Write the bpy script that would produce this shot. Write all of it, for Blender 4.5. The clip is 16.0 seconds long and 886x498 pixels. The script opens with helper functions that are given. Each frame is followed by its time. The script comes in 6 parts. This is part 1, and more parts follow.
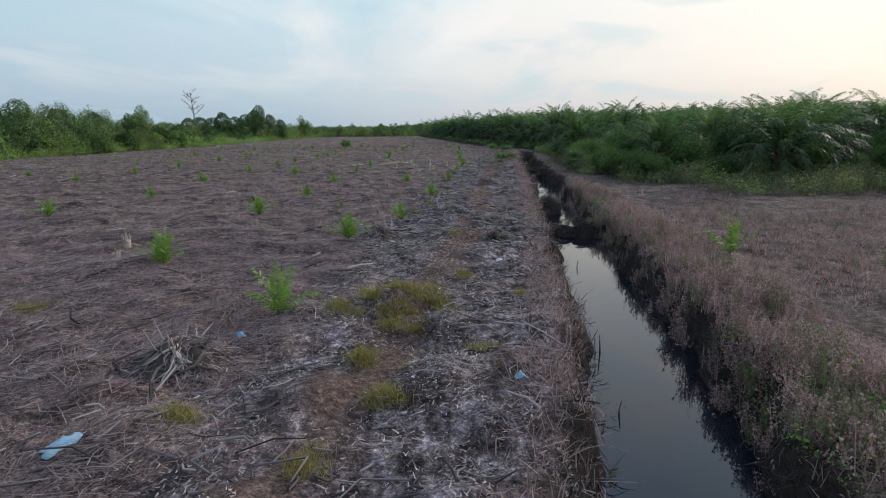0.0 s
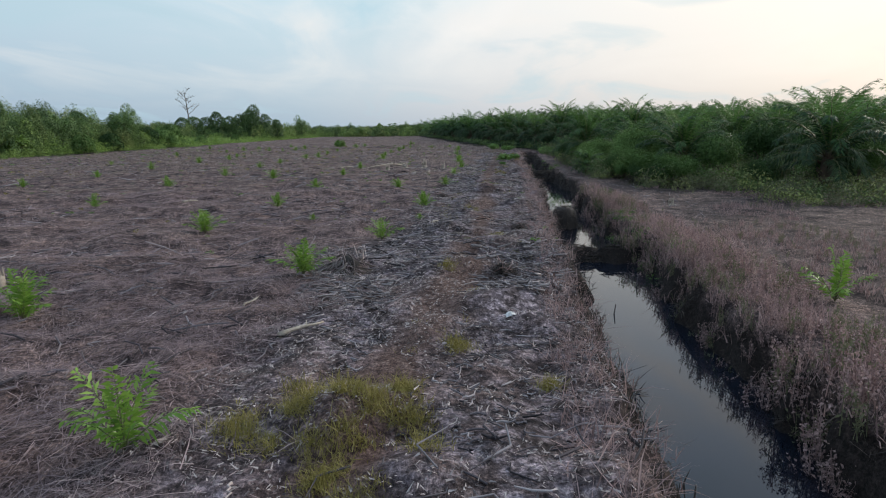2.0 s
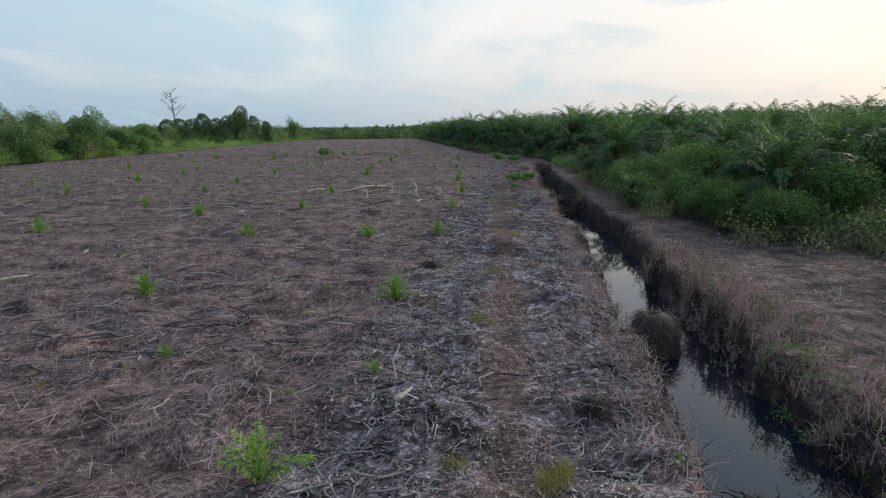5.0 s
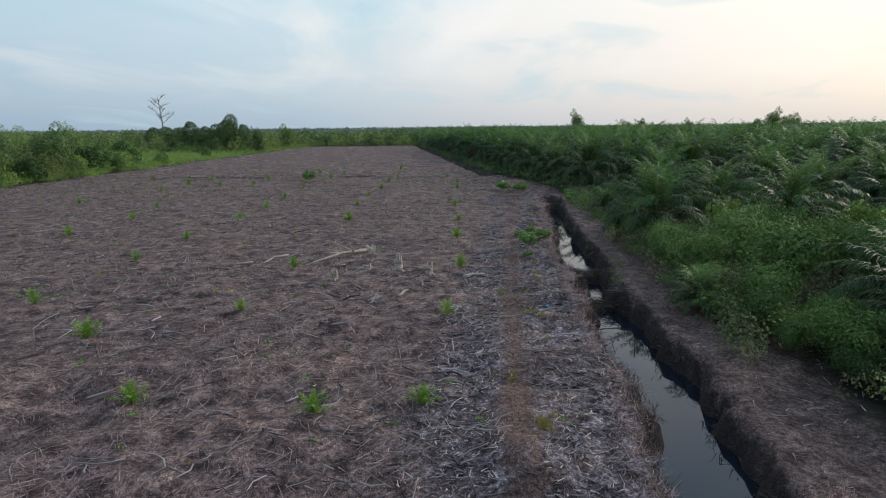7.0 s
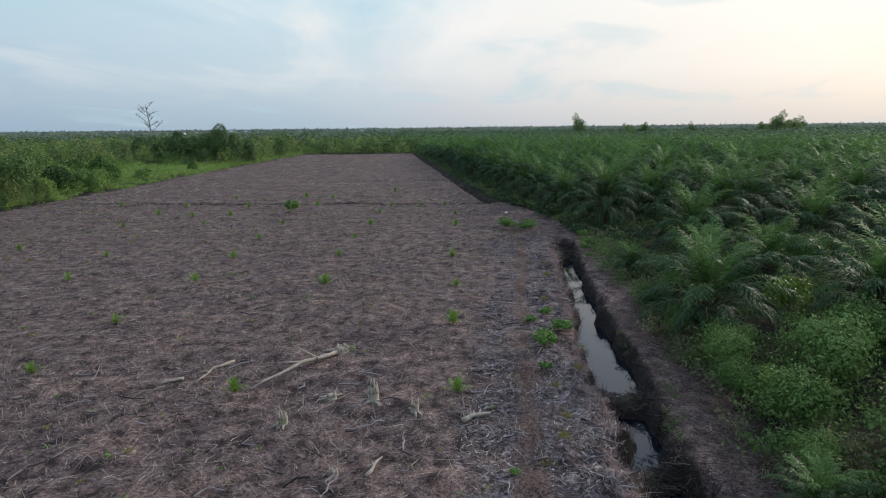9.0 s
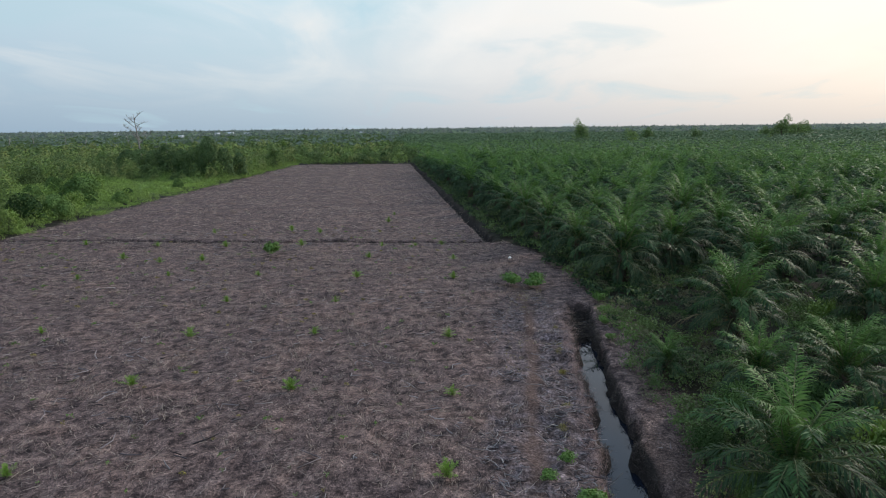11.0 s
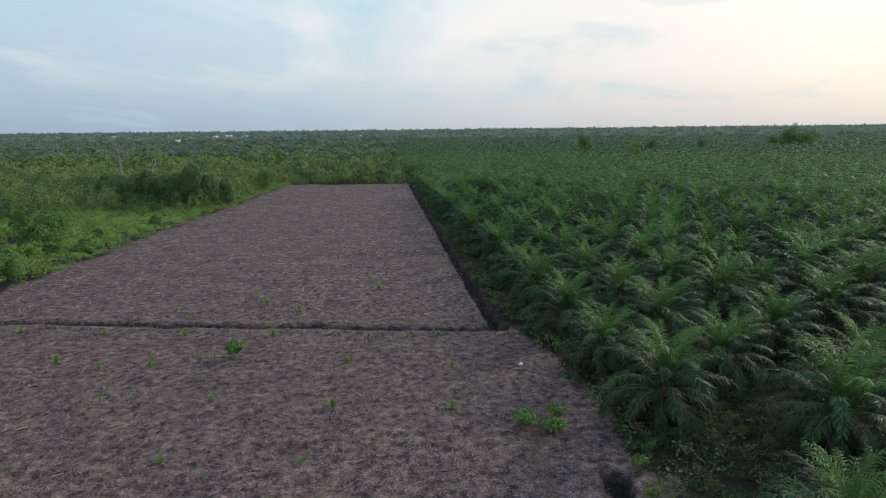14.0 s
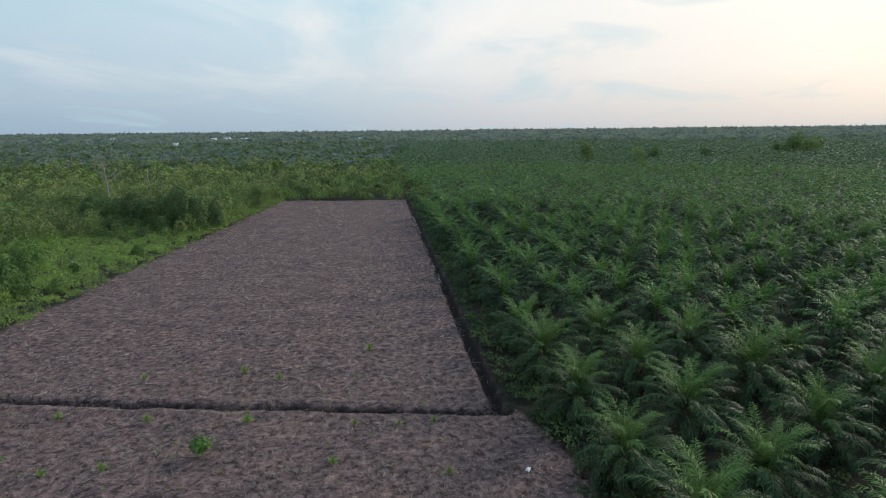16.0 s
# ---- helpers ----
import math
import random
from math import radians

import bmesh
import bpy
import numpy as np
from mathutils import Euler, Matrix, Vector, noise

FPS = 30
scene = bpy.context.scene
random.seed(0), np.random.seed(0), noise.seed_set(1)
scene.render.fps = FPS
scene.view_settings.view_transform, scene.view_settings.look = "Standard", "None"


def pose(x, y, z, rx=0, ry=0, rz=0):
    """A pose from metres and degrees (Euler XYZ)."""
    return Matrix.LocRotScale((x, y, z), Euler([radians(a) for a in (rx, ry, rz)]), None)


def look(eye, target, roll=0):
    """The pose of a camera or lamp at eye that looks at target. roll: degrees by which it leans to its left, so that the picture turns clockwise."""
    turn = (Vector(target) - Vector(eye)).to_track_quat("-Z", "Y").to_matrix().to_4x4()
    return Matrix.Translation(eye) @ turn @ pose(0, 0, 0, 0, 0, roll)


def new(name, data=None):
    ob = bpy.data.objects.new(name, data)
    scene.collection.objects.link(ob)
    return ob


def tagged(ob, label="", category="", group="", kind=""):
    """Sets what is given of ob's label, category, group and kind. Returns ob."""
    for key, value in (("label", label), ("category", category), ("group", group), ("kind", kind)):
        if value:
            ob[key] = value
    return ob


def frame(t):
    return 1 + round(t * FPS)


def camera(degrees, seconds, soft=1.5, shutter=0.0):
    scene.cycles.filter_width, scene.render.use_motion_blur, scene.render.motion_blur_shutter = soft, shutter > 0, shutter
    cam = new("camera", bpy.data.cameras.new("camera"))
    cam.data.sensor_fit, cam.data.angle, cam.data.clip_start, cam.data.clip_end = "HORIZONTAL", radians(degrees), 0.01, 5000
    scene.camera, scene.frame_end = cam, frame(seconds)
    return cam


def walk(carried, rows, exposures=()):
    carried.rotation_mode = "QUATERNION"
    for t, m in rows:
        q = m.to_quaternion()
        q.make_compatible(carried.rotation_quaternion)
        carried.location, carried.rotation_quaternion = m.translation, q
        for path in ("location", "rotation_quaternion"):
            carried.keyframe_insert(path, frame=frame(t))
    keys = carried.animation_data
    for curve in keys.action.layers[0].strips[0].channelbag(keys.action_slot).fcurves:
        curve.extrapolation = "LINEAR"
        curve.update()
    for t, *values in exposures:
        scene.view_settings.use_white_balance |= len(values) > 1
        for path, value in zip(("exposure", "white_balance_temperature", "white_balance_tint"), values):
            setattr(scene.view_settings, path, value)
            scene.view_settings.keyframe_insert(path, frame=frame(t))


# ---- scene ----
cam = camera(73.7, 16.0, soft=1.1)
# seconds and the eye's place in metres; the drone keeps its heading all the way
PATH = [
    (0.0, 0.0, 0.0, 3.104), (0.5, 0.081, 0.89, 3.066), (1.0, 0.154, 1.937, 3.036), (1.5, 0.205, 3.091, 3.02),
    (2.0, 0.237, 4.34, 3.014), (2.5, 0.25, 5.778, 3.01), (3.0, 0.285, 7.359, 3.03), (3.5, 0.35, 9.065, 3.06),
    (4.0, 0.413, 10.92, 3.07), (4.5, 0.474, 12.848, 3.2), (5.0, 0.556, 14.843, 3.765), (7.5, 0.976, 25.109, 6.904),
    (8.0, 1.052, 27.01, 7.537), (8.5, 1.145, 28.87, 8.19), (9.0, 1.255, 30.70, 8.92), (11.5, 1.70, 39.85, 13.111),
    (12.0, 1.735, 41.69, 14.067), (12.5, 1.775, 43.515, 15.072), (13.0, 1.83, 45.355, 16.133), (13.5, 1.908, 47.2, 17.22),
    (14.0, 1.978, 49.06, 18.318), (14.5, 2.056, 50.92, 19.423), (15.0, 2.16, 52.74, 20.56), (15.5, 2.265, 54.53, 21.74),
    (16.0, 2.348, 56.312, 22.944),
]
PITCH, ROLL = -11.509, -0.621
walk(cam, [(t, pose(x, y, z, 90 + PITCH) @ pose(0, 0, 0, 0, 0, ROLL)) for t, x, y, z in PATH])

# ---- world and sun ----
SUN_AZ, SUN_EL = 52.0, 22.0
world = bpy.data.worlds.new("evening_sky")
scene.world = world
world.use_nodes = True
wn, wl = world.node_tree.nodes, world.node_tree.links
wn.clear()


def wnode(kind, **values):
    n = wn.new(kind)
    for k, v in values.items():
        n.inputs[k].default_value = v
    return n


def wmath(op, a, b=None, clamp=False, c=0.5):
    n = wn.new("ShaderNodeMath")
    n.operation, n.use_clamp = op, clamp
    n.inputs[2].default_value = c
    for i, v in enumerate((a, b)):
        if v is None:
            continue
        if isinstance(v, (int, float)):
            n.inputs[i].default_value = v
        else:
            wl.new(v, n.inputs[i])
    return n.outputs[0]


def wramp(fac, stops):
    n = wn.new("ShaderNodeValToRGB")
    el = n.color_ramp.elements
    while len(el) < len(stops):
        el.new(0.5)
    for e, (p, c) in zip(el, stops):
        e.position, e.color = p, (*c, 1) if len(c) == 3 else c
    wl.new(fac, n.inputs[0])
    return n.outputs[0]


def wmix(fac, a, b, mode="MIX"):
    n = wn.new("ShaderNodeMix")
    n.data_type, n.blend_type = "RGBA", mode
    for i, v in ((0, fac), (6, a), (7, b)):
        if isinstance(v, (int, float)):
            n.inputs[i].default_value = v
        elif isinstance(v, tuple):
            n.inputs[i].default_value = (*v, 1)
        else:
            wl.new(v, n.inputs[i])
    return n.outputs[2]


sky = wn.new("ShaderNodeTexSky")
sky.sky_type, sky.sun_disc = "NISHITA", False
sky.sun_elevation, sky.sun_rotation = radians(SUN_EL), radians(SUN_AZ)
sky.air_density, sky.dust_density = 1.2, 2.5
geo = wn.new("ShaderNodeTexCoord")
sep = wn.new("ShaderNodeSeparateXYZ")
wl.new(geo.outputs["Generated"], sep.inputs[0])
dx, dy, dz = sep.outputs
# how far the look turns towards the hidden sun, -1..1
toward = wmath("ADD", wmath("MULTIPLY", dx, math.sin(radians(SUN_AZ))), wmath("MULTIPLY", dy, math.cos(radians(SUN_AZ))))
side = wramp(wmath("MULTIPLY_ADD", toward, 0.5), [(0.0, (0.46, 0.54, 0.62)), (0.3, (0.47, 0.57, 0.66)), (0.5, (0.50, 0.652, 0.772)), (0.71, (0.60, 0.742, 0.832)), (0.85, (0.84, 0.86, 0.87)), (0.975, (0.99, 0.93, 0.86))])
high = wramp(wmath("MULTIPLY", dz, 2.2, True), [(0.0, (0.74, 0.77, 0.83)), (0.2, (1.0, 0.99, 1.0)), (0.46, (1.18, 1.17, 1.14)), (0.62, (0.98, 1.08, 1.2)), (1.0, (0.80, 1.0, 1.26))])
veil = wmix(1.0, side, high, "MULTIPLY")
# streaked high cloud on a flat layer
over = wmath("ADD", wmath("MAXIMUM", dz, 0.0), 0.12)
flat = wn.new("ShaderNodeCombineXYZ")
wl.new(wmath("DIVIDE", dx, over), flat.inputs[0])
wl.new(wmath("DIVIDE", dy, over), flat.inputs[1])
turn = wn.new("ShaderNodeMapping")
turn.inputs["Rotation"].default_value = (0, 0, radians(-24))
turn.inputs["Scale"].default_value = (0.75, 0.42, 1)
turn.inputs["Location"].default_value = (2.3, 0.7, 0)
wl.new(flat.outputs[0], turn.inputs[0])
puff = wnode("ShaderNodeTexNoise", Scale=1.5, Detail=7.0, Roughness=0.52, Distortion=0.7)
wl.new(turn.outputs[0], puff.inputs["Vector"])
white = wramp(puff.outputs[0], [(0.46, (0, 0, 0)), (0.72, (1, 1, 1))])
gap = wramp(puff.outputs[0], [(0.30, (1, 1, 1)), (0.46, (0, 0, 0))])
white = wmath("MULTIPLY", white, wmath("MULTIPLY", wmath("SUBTRACT", dz, 0.03), 9.0, True))
clouded = wmix(wmath("MULTIPLY", white, 0.85), veil, (1.0, 0.97, 0.94))
clouded = wmix(wmath("MULTIPLY", gap, 0.55), clouded, (0.52, 0.72, 0.82))
# one bright slanting streak and a clear gap beside it
ahead = wmath("MAXIMUM", dy, 0.05)
slope_x, slope_z = wmath("DIVIDE", dx, ahead), wmath("DIVIDE", dz, ahead)
wisp = wnode("ShaderNodeTexNoise", Scale=9.0, Detail=5.0, Roughness=0.6)
wl.new(geo.outputs["Generated"], wisp.inputs["Vector"])
stray = wmath("MULTIPLY", wmath("SUBTRACT", wisp.outputs[0], 0.5), 0.11)
across = wmath("ADD", wmath("ADD", wmath("MULTIPLY", wmath("SUBTRACT", slope_x, 0.086), -0.6), wmath("MULTIPLY", wmath("SUBTRACT", slope_z, 0.201), 0.8)), stray)
along = wmath("ADD", wmath("MULTIPLY", wmath("SUBTRACT", slope_x, 0.086), 0.8), wmath("MULTIPLY", wmath("SUBTRACT", slope_z, 0.201), 0.6))
streak = wmath("SUBTRACT", 1.0, wmath("MULTIPLY", wmath("ABSOLUTE", across), 32.0), True)
streak = wmath("MULTIPLY", streak, wmath("MULTIPLY", wmath("ADD", along, 0.19), 9.0, True))
clouded = wmix(wmath("MULTIPLY", streak, 0.6), clouded, (1.02, 1.0, 0.98))
near_gap = wmath("ADD", wmath("ABSOLUTE", wmath("ADD", slope_x, 0.125)), wmath("MULTIPLY", wmath("ABSOLUTE", wmath("SUBTRACT", wmath("ADD", slope_z, stray), 0.205)), 2.4))
clouded = wmix(wmath("MULTIPLY", wmath("SUBTRACT", 1.0, wmath("MULTIPLY", near_gap, 9.0), True), 0.75), clouded, (0.50, 0.74, 0.86))
clear = wn.new("ShaderNodeVectorMath")
clear.operation = "SCALE"
clear.inputs["Scale"].default_value = 0.08
wl.new(sky.outputs[0], clear.inputs[0])
final = wmix(0.12, clouded, clear.outputs[0])
back = wnode("ShaderNodeBackground", Strength=1.0)
wl.new(final, back.inputs[0])
wo = wn.new("ShaderNodeOutputWorld")
wl.new(back.outputs[0], wo.inputs[0])

sun_data = bpy.data.lights.new("sun", "SUN")
sun_data.energy, sun_data.angle, sun_data.color = 2.3, radians(14), (1.0, 0.90, 0.80)
sun = new("sun", sun_data)
sun.matrix_world = look((60 * math.sin(radians(SUN_AZ)), 60 * math.cos(radians(SUN_AZ)), 60 * math.tan(radians(SUN_EL))), (0, 0, 0))

# ---- mesh and material helpers ----
rng = np.random.default_rng(7)


def rnd(a, b, n=None):
    return rng.uniform(a, b, n)


def lattice(ix, iy, seed):
    h = (ix.astype(np.int64) * 374761393 + iy.astype(np.int64) * 668265263 + seed * 1442695041) & 0x7FFFFFFF
    h = ((h ^ (h >> 13)) * 1274126177) & 0x7FFFFFFF
    return ((h ^ (h >> 16)) & 0xFFFF) / 65535.0


def vnoise(x, y, size, seed=0):
    """Smooth value noise 0..1 with features of that size in metres."""
    x, y = np.asarray(x, float) / size, np.asarray(y, float) / size
    ix, iy = np.floor(x), np.floor(y)
    fx, fy = x - ix, y - iy
    fx, fy = fx * fx * (3 - 2 * fx), fy * fy * (3 - 2 * fy)
    a, b = lattice(ix, iy, seed), lattice(ix + 1, iy, seed)
    c, d = lattice(ix, iy + 1, seed), lattice(ix + 1, iy + 1, seed)
    return (a * (1 - fx) + b * fx) * (1 - fy) + (c * (1 - fx) + d * fx) * fy


def smooth(v, a, b):
    t = np.clip((np.asarray(v, float) - a) / (b - a), 0, 1)
    return t * t * (3 - 2 * t)


def mesh_of(name, verts, faces, mats=(), flat=True):
    """A mesh from arrays; faces (n, 3) or (n, 4)."""
    verts, faces = np.asarray(verts, np.float32), np.asarray(faces, np.int32)
    me = bpy.data.meshes.new(name)
    n, k = faces.shape
    me.vertices.add(len(verts))
    me.vertices.foreach_set("co", verts.ravel())
    me.loops.add(n * k)
    me.loops.foreach_set("vertex_index", faces.ravel())
    me.polygons.add(n)
    me.polygons.foreach_set("loop_start", np.arange(0, n * k, k, dtype=np.int32))
    me.update(calc_edges=True)
    me.validate()
    if not flat:
        me.shade_smooth()
    for m in mats:
        me.materials.append(m)
    return me


def thing(name, label, category, at=(0, 0, 0), group="", kind="", data=None):
    ob = new(name, data)
    ob.location = at
    return tagged(ob, label, category, group, kind)


def child(name, me, parent, label="", m=None):
    ob = new(name, me)
    ob.parent = parent
    if m is not None:
        ob.matrix_basis = m
    if label:
        tagged(ob, label)
    return ob


def part(name, bm, material, parent, label=""):
    me = bpy.data.meshes.new(name)
    bm.to_mesh(me)
    bm.free()
    me.materials.append(material)
    return child(name, me, parent, label)


def spread(tv, tf, pos, scale, turn, tall=None):
    """Many placed copies of a template as one pair of arrays. scale, turn: one value a place."""
    n, m = len(pos), len(tv)
    c, s = np.cos(turn)[:, None], np.sin(turn)[:, None]
    sz = scale if tall is None else tall
    v = np.empty((n, m, 3), np.float32)
    v[:, :, 0] = (tv[None, :, 0] * c - tv[None, :, 1] * s) * scale[:, None] + pos[:, None, 0]
    v[:, :, 1] = (tv[None, :, 0] * s + tv[None, :, 1] * c) * scale[:, None] + pos[:, None, 1]
    # leaves keep their own shape where the whole is stretched
    mid = np.repeat(tv[:, 2].reshape(-1, tf.shape[1]).mean(1), tf.shape[1]) if tall is not None else tv[:, 2]
    v[:, :, 2] = mid[None] * sz[:, None] + (tv[:, 2] - mid)[None] * scale[:, None] + pos[:, None, 2]
    f = (tf[None] + (np.arange(n) * m)[:, None, None]).reshape(-1, tf.shape[1])
    return v.reshape(-1, 3), f


def join(pieces):
    vs, fs, k = [], [], 0
    for v, f in pieces:
        vs.append(v)
        fs.append(np.asarray(f) + k)
        k += len(v)
    return np.concatenate(vs), np.concatenate(fs)


def tube(points, radii, sides=6):
    """A tapered tube along points, as arrays of quads, its ends drawn together."""
    p = np.asarray(points, float)
    r = np.asarray(radii, float)
    p = np.concatenate([p[:1], p, p[-1:]])
    r = np.concatenate([[r[0] * 0.05], r, [r[-1] * 0.05]])
    d = np.gradient(p, axis=0)
    d /= np.linalg.norm(d, axis=1)[:, None] + 1e-9
    ref = np.where(np.abs(d[:, 2:3]) > 0.9, np.array([[1.0, 0, 0]]), np.array([[0, 0, 1.0]]))
    a = np.cross(d, ref)
    a /= np.linalg.norm(a, axis=1)[:, None] + 1e-9
    b = np.cross(d, a)
    ang = np.linspace(0, 2 * math.pi, sides, endpoint=False)
    ring = (np.cos(ang)[None, :, None] * a[:, None] + np.sin(ang)[None, :, None] * b[:, None]) * r[:, None, None] + p[:, None]
    n = len(p)
    i, j = np.meshgrid(np.arange(n - 1), np.arange(sides), indexing="ij")
    i, j = i.ravel(), j.ravel()
    k = (j + 1) % sides
    return ring.reshape(-1, 3), np.stack([i * sides + j, i * sides + k, (i + 1) * sides + k, (i + 1) * sides + j], 1)


def strands(pos, heading, length, width, rise, bend=0.2, plain=False):
    """Thin ribbons of two quads each (plain: one), laid or standing: rise is the slope of each."""
    n = len(pos)
    dirs = np.stack([np.cos(heading) * np.cos(rise), np.sin(heading) * np.cos(rise), np.sin(rise)], 1)
    side = np.stack([-np.sin(heading), np.cos(heading), np.zeros(n)], 1)
    sag = rng.normal(0, bend, (n, 1)) * side - np.array([0, 0, 1.0]) * np.abs(rng.normal(0, bend, (n, 1)))
    v = np.empty((n, 6, 3), np.float32)
    for k, (t, w) in enumerate(((0, 1.0), (0.55, 0.8), (1.0, 0.25))):
        mid = pos + dirs * (length * t)[:, None] + sag * (length * t * t)[:, None]
        tip = side * (width * w / 2)[:, None] + np.array([0, 0, 1.0]) * (width * w * rng.uniform(-0.4, 0.4, n))[:, None]
        v[:, 2 * k], v[:, 2 * k + 1] = mid - tip, mid + tip
    if plain:
        v = np.ascontiguousarray(v[:, [0, 1, 5, 4]])
        return v.reshape(-1, 3), np.arange(n * 4).reshape(-1, 4)
    base = (np.arange(n) * 6)[:, None, None]
    f = (np.array([[0, 1, 3, 2], [2, 3, 5, 4]])[None] + base).reshape(-1, 4)
    return v.reshape(-1, 3), f


def material(name, cols, rough=0.8, scale=6.0, fine=60.0, bump=0.3, island=0.0, spec=0.25, coat=None, through_light=0.0, per_object=0.0):
    """A natural surface: two scales of noise over a row of colours, with relief. island: how much single leaves differ."""
    m = bpy.data.materials.new(name)
    m.use_nodes = True
    nt = m.node_tree
    nd, ln = nt.nodes, nt.links
    bsdf = nd["Principled BSDF"]
    bsdf.inputs["Roughness"].default_value = rough
    bsdf.inputs["Specular IOR Level"].default_value = spec
    tc = nd.new("ShaderNodeTexCoord")
    a = nd.new("ShaderNodeTexNoise")
    a.inputs["Scale"].default_value, a.inputs["Detail"].default_value, a.inputs["Roughness"].default_value = scale, 6, 0.6
    b = nd.new("ShaderNodeTexNoise")
    b.inputs["Scale"].default_value, b.inputs["Detail"].default_value = fine, 3
    ln.new(tc.outputs["Object"], a.inputs["Vector"])
    ln.new(tc.outputs["Object"], b.inputs["Vector"])

    def blend(op, x, y):
        n = nd.new("ShaderNodeMath")
        n.operation = op
        for i, v in enumerate((x, y)):
            if isinstance(v, (int, float)):
                n.inputs[i].default_value = v
            else:
                ln.new(v, n.inputs[i])
        return n.outputs[0]

    fac = blend("ADD", blend("MULTIPLY", a.outputs[0], 0.62), blend("MULTIPLY", b.outputs[0], 0.38))
    if island:
        g = nd.new("ShaderNodeNewGeometry")
        fac = blend("ADD", blend("MULTIPLY", fac, 1 - island), blend("MULTIPLY", g.outputs["Random Per Island"], island))
    if per_object:
        o = nd.new("ShaderNodeObjectInfo")
        fac = blend("ADD", fac, blend("MULTIPLY", blend("SUBTRACT", o.outputs["Random"], 0.5), per_object))
    ramp = nd.new("ShaderNodeValToRGB")
    el = ramp.color_ramp.elements
    while len(el) < len(cols):
        el.new(0.5)
    lo, hi = (0.12, 0.88) if island > 0.4 else (0.3, 0.7)
    for i, (e, c) in enumerate(zip(el, cols)):
        e.position, e.color = lo + (hi - lo) * i / (len(cols) - 1), (*c, 1)
    ln.new(fac, ramp.inputs[0])
    ln.new(ramp.outputs[0], bsdf.inputs["Base Color"])
    if bump:
        bp = nd.new("ShaderNodeBump")
        bp.inputs["Strength"].default_value, bp.inputs["Distance"].default_value = bump, 0.02
        ln.new(b.outputs[0], bp.inputs["Height"])
        ln.new(bp.outputs[0], bsdf.inputs["Normal"])
    if through_light:
        out = nd["Material Output"]
        tr = nd.new("ShaderNodeBsdfTranslucent")
        ln.new(ramp.outputs[0], tr.inputs[0])
        mx = nd.new("ShaderNodeMixShader")
        mx.inputs[0].default_value = through_light
        ln.new(bsdf.outputs[0], mx.inputs[1])
        ln.new(tr.outputs[0], mx.inputs[2])
        ln.new(mx.outputs[0], out.inputs[0])
    return m


M_STRAW = material("dry_straw", [(0.124, 0.091, 0.092), (0.248, 0.190, 0.197), (0.384, 0.294, 0.297), (0.632, 0.498, 0.467)], 0.85, 0.6, 30, 0, 0.7, 0.2, None, 0.38)
M_STRAW_TAN = material("tan_straw", [(0.112, 0.088, 0.078), (0.224, 0.184, 0.167), (0.349, 0.284, 0.249), (0.573, 0.483, 0.393)], 0.85, 0.6, 30, 0, 0.7, 0.2, None, 0.38)
M_BROWN = material("withered_weeds", [(0.144, 0.094, 0.090), (0.271, 0.188, 0.178), (0.401, 0.282, 0.263), (0.572, 0.415, 0.376)], 0.85, 0.8, 30, 0, 0.6, 0.2, None, 0.25)
M_TWIG = material("grey_twig", [(0.045, 0.036, 0.038), (0.137, 0.114, 0.114), (0.329, 0.281, 0.269), (0.590, 0.499, 0.456)], 0.85, 4, 70, 0.3, 0.65, 0.2, None, 0.0, 0.6)
M_STICK = material("bleached_stick", [(0.060, 0.051, 0.051), (0.152, 0.134, 0.134), (0.280, 0.252, 0.250), (0.448, 0.404, 0.394)], 0.85, 4, 70, 0.3, 0.6, 0.2)
M_WOOD = material("weathered_wood", [(0.185, 0.151, 0.122), (0.361, 0.311, 0.252), (0.521, 0.462, 0.378)], 0.8, 5, 60, 0.6)
M_ROOT = material("old_root_wood", [(0.06, 0.05, 0.047), (0.14, 0.12, 0.11), (0.24, 0.21, 0.19)], 0.88, 5, 60, 0.6, 0, 0.2, None, 0.0, 0.3)
# light heart, dark skirt: leaf age, with the crown's own shading painted in
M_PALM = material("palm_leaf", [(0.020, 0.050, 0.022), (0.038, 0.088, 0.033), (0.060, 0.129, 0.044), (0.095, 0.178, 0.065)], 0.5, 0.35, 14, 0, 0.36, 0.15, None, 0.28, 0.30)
M_PALM_YOUNG_LIT = material("lit_young_palm_leaf", [(0.057, 0.125, 0.033), (0.093, 0.188, 0.048), (0.132, 0.249, 0.064), (0.194, 0.311, 0.095)], 0.55, 0.35, 14, 0, 0.42, 0.13, None, 0.36, 0.40)
M_PALM_OLD_SHADED = material("shaded_old_palm_leaf", [(0.019, 0.037, 0.023), (0.033, 0.063, 0.031), (0.056, 0.095, 0.045), (0.102, 0.126, 0.067)], 0.6, 0.35, 14, 0, 0.42, 0.10, None, 0.12, 0.22)
# distant palm leaves, paler and bluer with the haze in their colour
M_PALM_HAZED = material("palm_leaf_hazed", [(0.052, 0.092, 0.056), (0.090, 0.152, 0.080), (0.140, 0.212, 0.108), (0.205, 0.268, 0.150)], 0.6, 0.06, 3, 0, 0.45, 0.12, None, 0.22)
M_PALM_DRY = material("dry_palm_leaf", [(0.12, 0.09, 0.05), (0.22, 0.16, 0.09), (0.3, 0.23, 0.11)], 0.75, 1, 20, 0, 0.4, 0.25, None, 0.15)
M_SEEDLING = material("seedling_leaf", [(0.096, 0.190, 0.028), (0.180, 0.325, 0.050), (0.283, 0.426, 0.083)], 0.5, 2, 20, 0, 0.45, 0.25, None, 0.3, 0.3)
